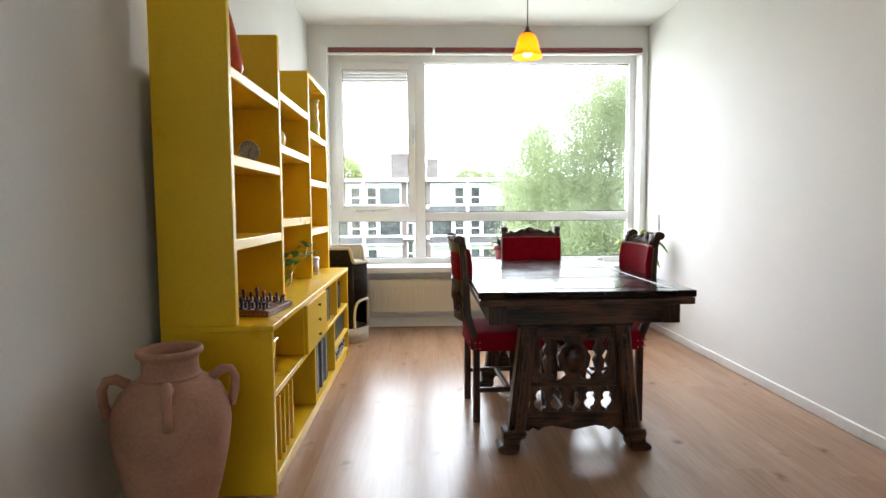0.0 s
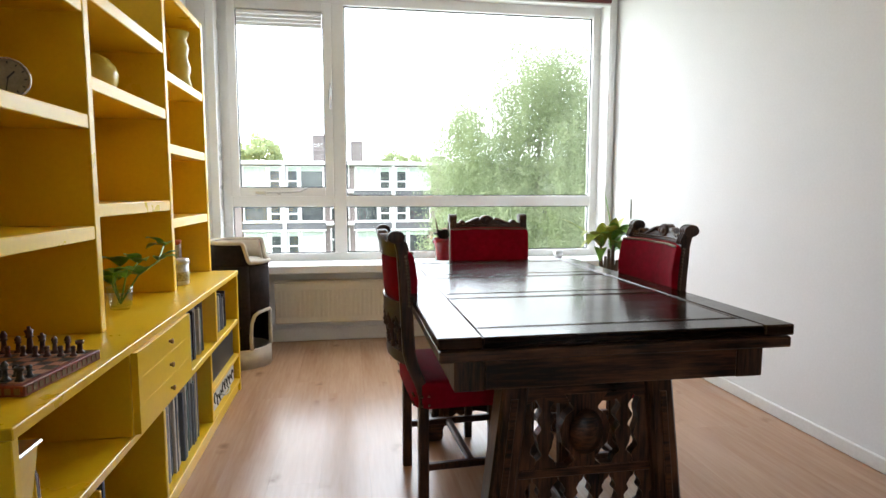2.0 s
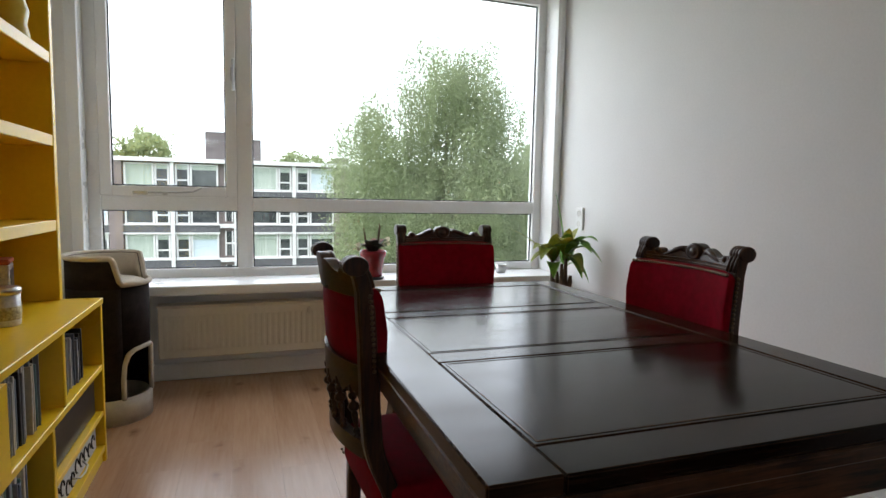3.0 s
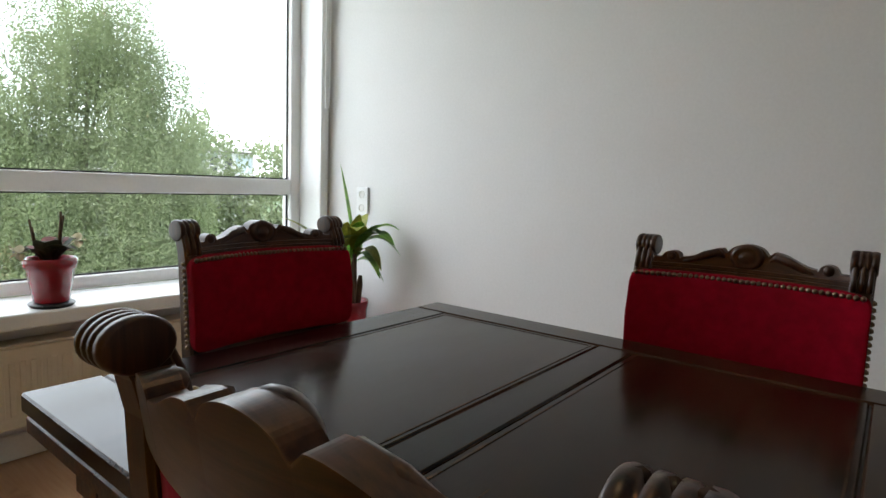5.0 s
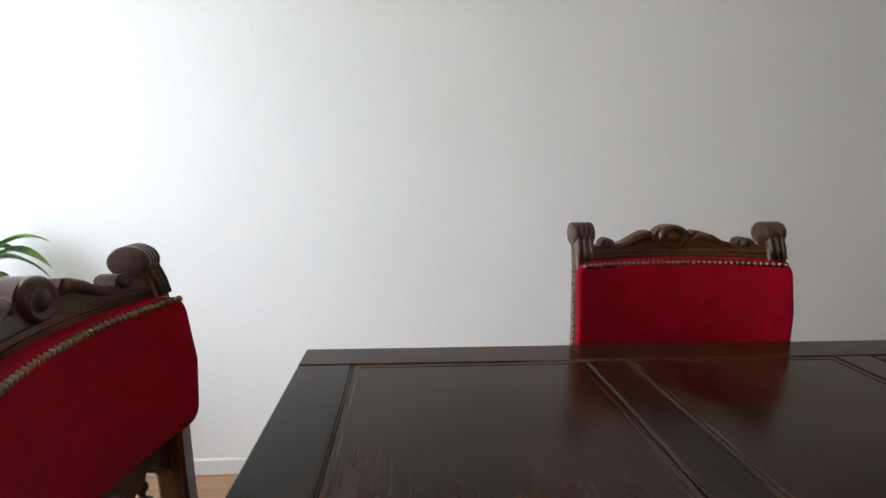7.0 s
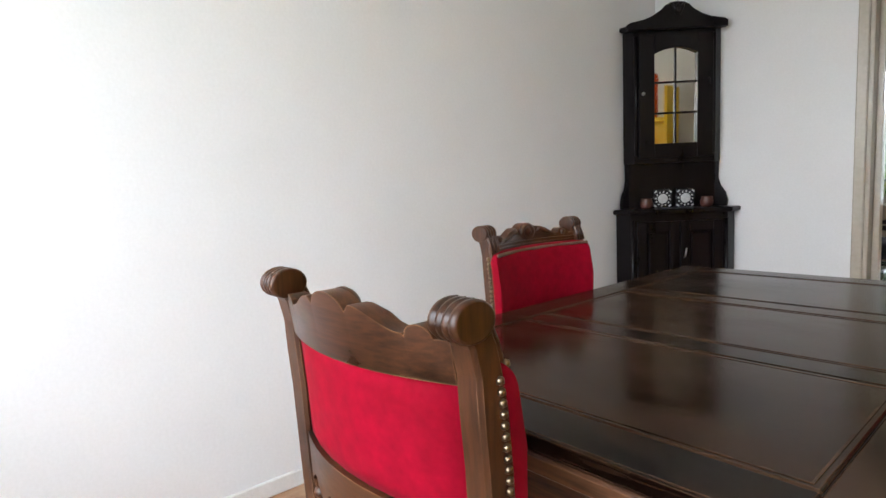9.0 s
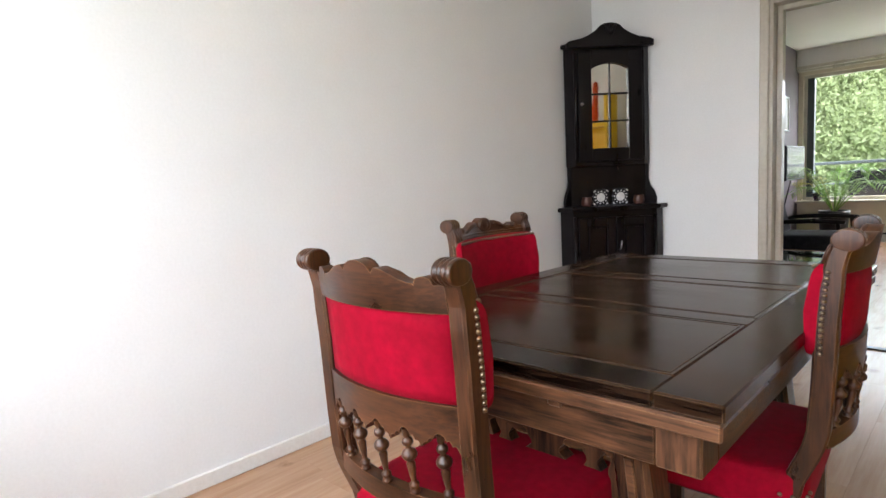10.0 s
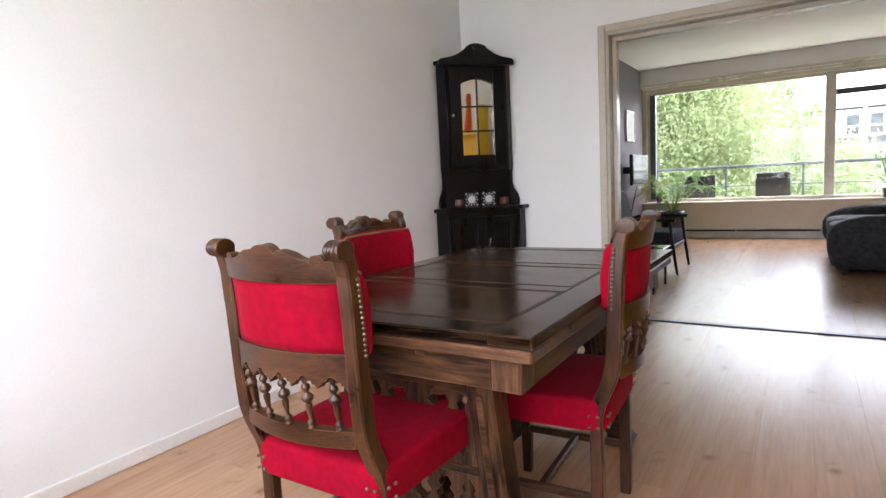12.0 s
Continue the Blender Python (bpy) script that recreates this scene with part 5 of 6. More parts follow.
# ---- black corner cabinet ----
def corner_cabinet():
    """Local frame: the wall corner is the origin; +x runs along the back wall, +y along the side wall, both into the room."""
    c = thing("corner_cabinet", "black-stained corner cabinet with a mirrored glass door", "cabinet", pose(XR - 0.016, YB + 0.016, 0) @ Matrix.Diagonal((-1, 1, 1, 1)))
    def plan(a, e):
        return [(0, 0), (a, 0), (a, e), (e, a), (0, a)]
    def prism(pts, z0, z1, bev=0.0):
        return board(pts, z1 - z0, "z", bev, (z0 + z1) / 2)
    part("base_body", prism(plan(0.50, 0.10), 0.06, 0.885), M_BLACKWOOD, c)
    part("plinth", prism(plan(0.515, 0.105), 0.0, 0.06, 0.004), M_BLACKWOOD, c)
    part("base_top", prism(plan(0.535, 0.115), 0.886, 0.915, 0.006), M_BLACKWOOD, c)
    part("upper_back", prism([(0, 0), (0.40, 0), (0.40, 0.01), (0.01, 0.40), (0, 0.40)], 0.916, 1.19), M_BLACKWOOD, c)
    up = part("upper_body", prism(plan(0.41, 0.075), 1.19, 1.98), M_BLACKWOOD, c)
    part("cornice", prism(plan(0.445, 0.085), 1.975, 2.005, 0.006), M_BLACKWOOD, c)
    # frame of the diagonal front: u along the front, v outwards
    k = math.sqrt(0.5)
    def front(a, e):
        """Matrix from (u, out, z) to the local frame, centred on the diagonal front of plan(a, e)."""
        mid = (a + e) / 2
        return Matrix(((k, k, 0, mid), (-k, k, 0, mid), (0, 0, 1, 0), (0, 0, 0, 1)))
    F1, F2 = front(0.41, 0.075), front(0.50, 0.10)
    w1, w2 = (0.41 - 0.075) / k / 2, (0.50 - 0.10) / k / 2
    # pediment
    o = [(-0.29, 2.0), (-0.27, 2.012), (-0.24, 2.017), (-0.19, 2.026), (-0.14, 2.046), (-0.105, 2.068), (-0.085, 2.082), (-0.07, 2.100), (-0.04, 2.114), (0, 2.119)]
    o = o + [(-u, z) for u, z in reversed(o[:-1])] + [(0.29, 1.965), (-0.29, 1.965)]
    bm = board(o, 0.05, "y", 0.006, 0.03)
    bm.transform(F1)
    part("pediment", bm, M_BLACKWOOD, c, "curved pediment with a carved crown")
    for s in (-1, 0, 1):
        bm = tube([(s * 0.005, 0.055, 2.045), (s * 0.02, 0.062, 2.08), (s * 0.036, 0.06, 2.105)], [0.012, 0.014, 0.006], 8)
        bm.transform(F1)
        part("crown_leaf", bm, M_BLACKWOOD, c, smooth=True)
    # mirrored door with glazing bars and an arched head
    door = thing_part("door", c)
    dw, z0, z1 = w1 - 0.02, 1.22, 1.945
    gx, gz0, gz1 = 0.125, 1.305, 1.83
    arch = lambda u: gz1 + 0.035 * (1 - (u / gx) ** 2)
    n = 16
    bm = bmesh.new()
    for (xa, xb) in ((-dw, -gx), (gx, dw)):
        box(xa, xb, 0.002, 0.03, z0, z1, 0.003, bm=bm)
    box(-gx, gx, 0.002, 0.03, z0, gz0, 0.003, bm=bm)
    join(bm, strip(-gx, gx, 0.016, 0.028, arch, lambda u: z1, n))
    bm.transform(F1)
    part("door_frame", bm, M_BLACKWOOD, door)
    bm = strip(-gx - 0.004, gx + 0.004, 0.0, 0.003, lambda u: gz0 - 0.004, lambda u: arch(u) + 0.004, n)
    bm.transform(pose(0, 0, -1.58))
    bm.transform(pose(0, 0.0065, 1.58, -0.7, 0, -1.4))     # the pane sits a little askew in its rebate
    bm.transform(F1)
    part("mirror_pane", bm, M_MIRROR, door, "reflecting glass")
    bars = [(-0.005, 0.005, gz0, gz1 + 0.034)] + [(-gx, gx, z - 0.005, z + 0.005) for z in (1.485, 1.665)]
    for i, q in enumerate(bars):
        bm = box(q[0], q[1], 0.009 + 0.001 * (i > 0), 0.022 + 0.001 * (i > 0), q[2], q[3], 0.002)
        bm.transform(F1)
        part("glazing_bar", bm, M_BLACKWOOD, door)
    bm = lathe([(0, 0), (0.005, 0), (0.005, 0.012), (0.011, 0.018), (0.009, 0.028), (0, 0.03)], 14, m=pose(-dw + 0.02, 0.03, 1.60, -90))
    bm.transform(F1)
    part("knob", bm, M_STEEL, door, "small steel knob", smooth=True)
    # fluted corner posts
    for s in (-1, 1):
        for r_, (fm, w) in enumerate(((F1, w1), (F2, w2))):
            za, zb = ((1.24, 1.94), (0.12, 0.85))[r_]
            bm = tube([(s * (w - 0.008), 0.008, za), (s * (w - 0.008), 0.008, zb)], 0.011, 10)
            bm.transform(fm)
            part("corner_post", bm, M_BLACKWOOD, c, smooth=True)
    # shaped side brackets of the open niche
    for s in (0, 1):
        o = [(0.0, 0.916), (0.46, 0.916), (0.465, 0.95), (0.45, 1.0), (0.42, 1.04), (0.405, 1.09), (0.408, 1.19), (0.0, 1.19)]
        bm = board(o, 0.02, "y" if s == 0 else "x", 0.003, 0.012)
        part("niche_bracket", bm, M_BLACKWOOD, c, "scroll-shaped side bracket")
    # lower doors
    for s in (-1, 1):
        bm = ring(min(0, s * (w2 - 0.03)) + 0.003, max(0, s * (w2 - 0.03)) - 0.003, 0.12, 0.84, 0.055, 0.002, 0.024, bmesh.new(), 0.003)
        join(bm, box(min(0, s * (w2 - 0.03)) + 0.07, max(0, s * (w2 - 0.03)) - 0.07, 0.002, 0.016, 0.19, 0.77, 0.006))
        bm.transform(F2)
        part("lower_door", bm, M_BLACKWOOD, c)
    bm = tube([(0.02, 0.03, 0.62), (0.02, 0.05, 0.63), (0.026, 0.055, 0.68)], 0.005, 8)
    bm.transform(F2)
    part("key", bm, M_STEEL, c, "steel key in the door", smooth=True)
    return c, F2


def thing_part(name, parent):
    ob = new(name)
    ob.parent = parent
    return ob


cab, F2 = corner_cabinet()
# ornaments in the cabinet's niche
cm = cab.matrix_world.copy()
M_TILEDARK = textured("dark_tile", (0.012, 0.012, 0.014), (0.04, 0.04, 0.045), (40, 40, 40), 4, (0.2, 0.3), 0.1, (120, 120, 120))
M_TILEPALE = textured("pale_tile_glaze", (0.45, 0.45, 0.45), (0.62, 0.62, 0.60), (40, 40, 40), 3, (0.2, 0.3), 0.1, (120, 120, 120))
def place(u, out, z):
    return (cm @ F2 @ Vector((u, out, z)))
for u, face in ((-0.068, 0.02), (0.068, 0.03)):
    p = place(u, -0.10, 0.9155)
    t = thing("decorative_tile", "square black and white patterned tile leaning in the niche", "tile", pose(p.x, p.y, p.z, -6, 0, 225 + 180), group="tiles in the cabinet niche")
    part("plate", box(-0.056, 0.056, -0.006, 0.006, 0.0, 0.115, 0.002), M_TILEDARK, t)
    bm = lathe([(0, 0), (0.028, 0), (0.03, 0.002), (0.02, 0.004), (0, 0.004)], 20, m=pose(0, 0.006, 0.058, -90))
    part("medallion", bm, M_TILEPALE, t)
    bm = bmesh.new()
    for i in range(12):
        a = i * math.pi / 6
        tube([(0.037 * math.cos(a), 0.007, 0.058 + 0.037 * math.sin(a)), (0.046 * math.cos(a + 0.15), 0.007, 0.058 + 0.046 * math.sin(a + 0.15))], 0.0042, 5, bm=bm)
    for sx in (-1, 1):
        for sz in (-1, 1):
            tube([(sx * 0.038, 0.007, 0.058 + sz * 0.049), (sx * 0.05, 0.007, 0.058 + sz * 0.038)], 0.005, 5, bm=bm)
    tagged(part("ornament", bm, M_TILEPALE, t, "pale flower pattern"), kind="stuff")
for u in (-0.17, 0.19):
    p = place(u, -0.075, 0.9155)
    t = thing("carved_pot", "small dark reddish carved pot in the cabinet niche", "pot", pose(p.x, p.y, p.z), group="pots in the cabinet niche")
    part("body", lathe([(0, 0), (0.025, 0), (0.036, 0.015), (0.038, 0.035), (0.032, 0.055), (0.034, 0.062), (0.028, 0.062), (0.026, 0.05), (0, 0.02)], 20), M_CHESSB, t, smooth=True)


# ---- living room ----
M_LFRAME = textured("cream_window_paint", (0.55, 0.52, 0.44), (0.64, 0.61, 0.53), (3, 3, 3), 4, (0.2, 0.35), 0.06, (40, 40, 40), dist=0.001)
M_BLUEFRAME = textured("grey_blue_paint", (0.05, 0.065, 0.07), (0.075, 0.09, 0.095), (3, 3, 3), 4, (0.3, 0.45), 0.06, (40, 40, 40), dist=0.001)
lw = thing("window_2", "wide living room window with cream painted posts", "window", kind="structure")
y0, y1 = LY - 0.14, LY - 0.06
bm = bmesh.new()
box(LWX1 - 0.05, LWX1, y0, y1, LWZ0, LWZ1, 0.004, bm=bm)
box(LWX0, LWX0 + 0.06, y0, y1, LWZ0, LWZ1, 0.004, bm=bm)
box(LWX0 + 0.06, LWX1 - 0.05, y0, y1, LWZ1 - 0.05, LWZ1, 0.004, bm=bm)
box(LWX0 + 0.06, LWX1 - 0.05, y0, y1, LWZ0, LWZ0 + 0.05, 0.004, bm=bm)
part("window_frame", bm, M_LFRAME, lw)
part("post", box(-0.845, -0.71, LY - 0.16, LY - 0.02, LWZ0 + 0.05, LWZ1 - 0.05, 0.006), M_LFRAME, lw, "thick cream window post")
part("transom", box(LWX0 + 0.06, -0.845, y0, y1, 2.12, 2.20, 0.004), M_BLUEFRAME, lw, "grey-blue transom bar")
part("side_sash", box(1.70, 1.79, y0 + 0.01, y1 + 0.02, LWZ0 + 0.05, LWZ1 - 0.05, 0.004), M_BLUEFRAME, lw, "grey-blue narrow side sash")
for xa, xb, za, zb in ((-0.71, 1.70, LWZ0 + 0.05, LWZ1 - 0.05), (LWX0 + 0.06, -0.845, LWZ0 + 0.05, 2.12), (LWX0 + 0.06, -0.845, 2.20, LWZ1 - 0.05)):
    pane_at(xa, xb, za, zb, LY - 0.10, lw)
structure("windowsill_living", box(LWX0 - 0.05, XR - 0.001, LY - 0.06, LY + 0.14, 0.57, 0.60, 0.006), M_LFRAME, "cream living room window sill with small things", "windowsill")
structure("curtain_box", box(LXL, XR - 0.001, LY + 0.001, LY + 0.16, 2.575, H - 0.001, 0.006), M_CEIL, "white painted boxing above the living room window", "trim")
bm = box(LXL, XR - 0.001, LY + 0.001, LY + 0.17, 2.535, 2.574, 0.004)
box(LXL, XR - 0.001, LY + 0.03, LY + 0.10, 2.505, 2.5345, 0.004, bm=bm)
structure("curtain_rail", bm, M_LFRAME, "cream painted curtain rail above the living room window", "trim")
structure("baseboard_living", box(LXL, XR - 0.001, LY, LY + 0.02, 0, 0.10, 0.004), M_LFRAME, "cream skirting board under the living room window", "baseboard")
pi = thing("heating_pipe", "dark heating pipe running along the skirting", "pipe")
part("tube", tube([(1.6, LY + 0.05, 0.125), (0.6, LY + 0.05, 0.12), (-0.6, LY + 0.05, 0.125), (-2.4, LY + 0.05, 0.12)], 0.014, 8), M_BLACK, pi, smooth=True)
for x in (0.45, -0.7, 1.4, -1.9):
    part("clip", box(x - 0.01, x + 0.01, LY + 0.019, LY + 0.066, 0.105, 0.145), M_LFRAME, pi)

tv = thing("television", "black flat television mounted on the taupe wall", "television", pose(1.66, -3.72, 1.165))
part("housing", box(-0.015, 0.035, -0.48, 0.48, -0.225, 0.225, 0.008), M_BLACK, tv)
part("screen", box(-0.0175, -0.0152, -0.455, 0.455, -0.205, 0.205), material("dark_screen", (0.02, 0.02, 0.022), 0.06), tv, "glossy dark screen")
part("wall_arm", box(0.035, 0.239, -0.05, 0.05, -0.05, 0.05, 0.005), M_BLACK, tv)
part("cable", tube([(0.05, -0.05, -0.2), (0.12, -0.08, -0.5), (0.2, -0.05, -0.9), (0.22, 0.0, -1.16)], 0.008, 6), M_BLACK, tv, smooth=True)
pc = thing("wall_picture", "white framed picture on the taupe wall", "picture", pose(XR - 0.001, -4.08, 1.86))
part("frame", ring(-0.25, 0.25, -0.24, 0.24, 0.025, -0.03, 0.0, bmesh.new()), M_FRAME, pc).matrix_local = pose(0, 0, 0, 0, 0, -90)
part("print", box(-0.02, -0.008, -0.225, 0.225, -0.215, 0.215), M_DIAL, pc, "pale print")

# easy chair with wooden arms
M_CHARCOAL = textured("charcoal_fabric", (0.010, 0.010, 0.012), (0.030, 0.030, 0.034), (20, 20, 20), 5, (0.8, 0.95), 0.3, (240, 240, 240), spec=0.2, dist=0.002)
ea = thing("easy_chair", "low charcoal easy chair with dark wooden arms", "chair", pose(1.06, -1.55, 0, 0, 0, 90))
part("seat_cushion", cushion(0, 0.02, 0.38, 0.31, 0.32, 0.08, 6), M_CHARCOAL, ea, smooth=True)
bm = cushion(0, 0, 0, 0.30, 0.08, 0.26, 6)
bm.transform(pose(0, -0.33, 0.64, 14))
part("back_cushion", bm, M_CHARCOAL, ea, smooth=True)
for s in (-1, 1):
    part("arm", tube([(s * 0.36, -0.42, 0.52), (s * 0.37, -0.2, 0.585), (s * 0.37, 0.1, 0.60), (s * 0.37, 0.36, 0.585)], [0.016, 0.022, 0.024, 0.02], 10), M_BLACKWOOD, ea, smooth=True)
    part("front_leg", tube([(s * 0.37, 0.30, 0.59), (s * 0.37, 0.33, 0.3), (s * 0.37, 0.375, 0.0)], [0.02, 0.02, 0.013], 10), M_BLACKWOOD, ea, smooth=True)
    part("rear_leg", tube([(s * 0.36, -0.30, 0.54), (s * 0.36, -0.36, 0.25), (s * 0.36, -0.42, 0.0)], [0.018, 0.02, 0.013], 10), M_BLACKWOOD, ea, smooth=True)
    part("side_rail", box(s * 0.35 - 0.014, s * 0.35 + 0.014, -0.36, 0.34, 0.27, 0.31, 0.005), M_BLACKWOOD, ea)
for y in (-0.34, 0.32):
    part("seat_rail", box(-0.336, 0.336, y - 0.012, y + 0.012, 0.265, 0.305, 0.004), M_BLACKWOOD, ea)

# low glass table
M_GREENGLASS = glass("greenish_table_glass", (0.72, 0.86, 0.80), 1.2)
gt = thing("glass_table", "low side table with stacked greenish glass shelves", "table", pose(0.93, -0.30, 0))
for z in (0.30, 0.34, 0.38):
    part("glass_shelf", box(-0.27, 0.27, -0.30, 0.30, z - 0.008, z + 0.004, 0.003), M_GREENGLASS, gt, "greenish glass shelf")
for x in (-0.24, 0.24):
    for y in (-0.27, 0.27):
        part("leg", tube([(x, y, 0), (x, y, 0.293)], 0.012, 8), M_BLACK, gt, smooth=True)
        part("spacer", tube([(x, y, 0.3045), (x, y, 0.331)], 0.012, 8), M_STEEL, gt, smooth=True)
        part("spacer", tube([(x, y, 0.3445), (x, y, 0.371)], 0.012, 8), M_STEEL, gt, smooth=True)

# dark patterned sofa
M_SOFA = textured("dark_patterned_upholstery", (0.010, 0.010, 0.012), (0.055, 0.055, 0.062), (22, 22, 22), 2, (0.7, 0.9), 0.3, (200, 200, 200), spec=0.25, dist=0.002)
sf = thing("sofa", "dark patterned sofa with plump rounded arms", "sofa", pose(-1.27, -2.36, 0))
part("base", cushion(0.05, 0, 0.20, 0.52, 0.92, 0.155, 8), M_SOFA, sf, smooth=True)
for y in (-0.36, 0.36):
    part("seat_cushion", cushion(0.14, y, 0.40, 0.44, 0.36, 0.10, 5), M_SOFA, sf, smooth=True)
    part("back_cushion", cushion(-0.36, y, 0.62, 0.17, 0.37, 0.24, 4), M_SOFA, sf, smooth=True)
for s in (-1, 1):
    bm = cushion(0.05, s * 0.84, 0.33, 0.56, 0.19, 0.27, 2.8)
    part("arm", bm, M_SOFA, sf, smooth=True)
part("backrest", cushion(-0.46, 0, 0.44, 0.12, 0.95, 0.33, 6), M_SOFA, sf, smooth=True)
for x in (-0.42, 0.45):
    for y in (-0.8, 0.8):
        part("foot", lathe([(0, 0), (0.025, 0), (0.03, 0.06), (0, 0.06)], 12, m=pose(x, y, 0)), M_BLACK, sf)

# palm and small plants
M_POTPURPLE = textured("purple_pot_glaze", (0.05, 0.02, 0.05), (0.09, 0.04, 0.08), (6, 6, 6), 3, (0.2, 0.3), 0.02, (40, 40, 40))
pa = thing("palm", "arching green palm in a dark pot by the window", "plant", pose(1.34, -4.50, 0) @ Matrix.Scale(1.2, 4))
part("pot", lathe([(0, 0), (0.12, 0), (0.125, 0.01), (0.155, 0.36), (0.16, 0.40), (0.15, 0.40), (0.145, 0.37), (0, 0.36)], 28), M_BLACK, pa, "dark planter", smooth=True)
rng = random.Random(17)
for i in range(17):
    a, L = i * 2.4, rng.uniform(0.35, 0.75)
    up = rng.uniform(0.35, 0.62)
    pts = [(L * k * math.cos(a), L * k * math.sin(a) * 0.75, 0.37 + up * math.sin(math.pi * 0.5 * min(1, k * 1.25)) - (0.38 * max(0, k - 0.5) ** 1.4)) for k in (0, 0.25, 0.5, 0.75, 1.0)]
    fr = part("frond", tube(pts, [0.006, 0.005, 0.004, 0.003, 0.001], 5), (M_PLANT, M_PLANTY)[i % 6 == 5], pa, smooth=True)
    bm = bmesh.new()
    for q in range(4, 22):
        k = q / 22 * 4
        j = min(3, int(k))
        p = Vector(pts[j]).lerp(Vector(pts[j + 1]), k - j)
        d = (Vector(pts[j + 1]) - Vector(pts[j])).normalized()
        sd = d.cross(Vector((0, 0, 1))).normalized()
        for s in (-1, 1):
            join(bm, leaf(p, p + sd * s * 0.12 + d * 0.07 + Vector((0, 0, -0.035)), 0.008, 0.1, 3))
    tagged(part("leaflets", bm, (M_PLANT, M_PLANTY)[i % 6 == 5], fr), kind="stuff")
vp = thing("violet_pot", "small purple pot with a plant on the sill", "plant", pose(1.62, -4.93, 0.60))
part("pot", lathe([(0, 0), (0.05, 0), (0.068, 0.12), (0.06, 0.12), (0, 0.10)], 24), M_POTPURPLE, vp, smooth=True)
for i in range(9):
    a = i * 2.4
    part("leaf", leaf((0, 0, 0.1), (0.11 * math.cos(a), 0.07 * math.sin(a), 0.17 + 0.02 * (i % 3)), 0.03, 0.2), M_PLANT, vp, smooth=True)
sk = thing("spiky_plant", "dark spiky plant in a pot on the sill", "plant", pose(-1.48, -4.93, 0.60))
part("pot", lathe([(0, 0), (0.06, 0), (0.08, 0.14), (0.07, 0.14), (0, 0.12)], 24), M_BLACK, sk, smooth=True)
for i in range(15):
    a = i * 2.4
    part("leaf", leaf((0, 0, 0.12), (0.24 * math.cos(a), 0.10 * math.sin(a), 0.38 + 0.09 * (i % 4)), 0.02, 0.12), M_PLANT, sk, smooth=True)

# balcony
structure("balcony_floor", box(LXL - 0.2, XR + 0.2, -6.45, LY - 0.25, -0.20, -0.04), M_LFRAME, "pale concrete balcony floor", "balcony")
rl = thing("balcony_railing", "dark metal balcony railing with thin bars", "railing")
part("top_rail", box(LXL, XR + 0.1, -6.40, -6.34, 1.12, 1.17, 0.008), M_BLUEFRAME, rl)
for z in (0.80, 0.45, 0.12):
    part("bar", tube([(LXL, -6.37, z), (XR + 0.1, -6.37, z)], 0.012, 8), M_BLUEFRAME, rl, smooth=True)
for i in range(5):
    x = LXL + 0.05 + i * 1.2
    part("post", box(x - 0.02, x + 0.02, -6.39, -6.35, -0.04, 1.12, 0.004), M_BLUEFRAME, rl)
gc = None
for x in (-0.03, 1.12):
    if gc is None:
        gc = thing("balcony_chair", "black moulded garden chair on the balcony", "chair", pose(x, -5.88, -0.04, 0, 0, 0), group="chairs on the balcony")
        part("seat", box(-0.24, 0.24, -0.22, 0.24, 0.40, 0.44, 0.012, seg=2), M_BLACK, gc)
        bm = bmesh.new()
        for i in range(6):
            box(-0.24 + 0.081 * i, -0.24 + 0.075 + 0.081 * i, -0.03, 0.0, 0.45, 1.06, 0.01, bm=bm)
        box(-0.25, 0.25, -0.035, 0.005, 1.0, 1.07, 0.015, bm=bm)
        box(-0.25, 0.25, -0.035, 0.005, 0.55, 0.98, 0.01, bm=bm)
        bm.transform(pose(0, 0.25, 0, -8))
        part("backrest", bm, M_BLACK, gc)
        for s in (-1, 1):
            part("armrest", box(s * 0.27 - 0.025, s * 0.27 + 0.025, -0.22, 0.24, 0.62, 0.65, 0.01), M_BLACK, gc)
            for y in (-0.2, 0.22):
                part("leg", tube([(s * 0.25, y, 0.63), (s * 0.26, y * 1.08, 0)], 0.017, 8), M_BLACK, gc, smooth=True)
    else:
        copy_thing(gc, pose(x, -5.84, -0.04, 0, 0, 8))


# ---- outside ----
M_GRASS = textured("grass", (0.03, 0.06, 0.015), (0.07, 0.12, 0.03), (0.4, 0.4, 0.4), 6, (0.8, 0.95), 0.3, (6, 6, 6))
M_BRICK = textured("weathered_brick", (0.15, 0.120, 0.112), (0.23, 0.19, 0.18), (0.8, 0.8, 0.8), 5, (0.8, 0.95), 0.2, (14, 14, 14), dist=0.01)
M_SPANDREL = textured("grey_spandrel_panel", (0.075, 0.075, 0.082), (0.11, 0.11, 0.118), (0.6, 0.6, 0.6), 4, (0.5, 0.7), 0.05, (9, 9, 9))
M_CHIMNEY = textured("sooty_chimney_brick", (0.07, 0.06, 0.06), (0.13, 0.115, 0.11), (1.5, 1.5, 1.5), 5, (0.8, 0.95), 0.2, (14, 14, 14), dist=0.01)
M_CONCRETE = textured("white_painted_concrete", (0.55, 0.55, 0.54), (0.68, 0.68, 0.67), (0.6, 0.6, 0.6), 5, (0.7, 0.9), 0.1, (9, 9, 9))
M_DARKPANE = textured("dark_far_glass", (0.03, 0.034, 0.036), (0.11, 0.12, 0.122), (0.35, 0.35, 0.35), 3, (0.08, 0.15), 0.0, (3, 3, 3))
M_CURTAIN = textured("pale_green_curtain", (0.30, 0.36, 0.30), (0.45, 0.50, 0.44), (6, 6, 0.2), 3, (0.8, 0.9), 0.1, (14, 14, 1))
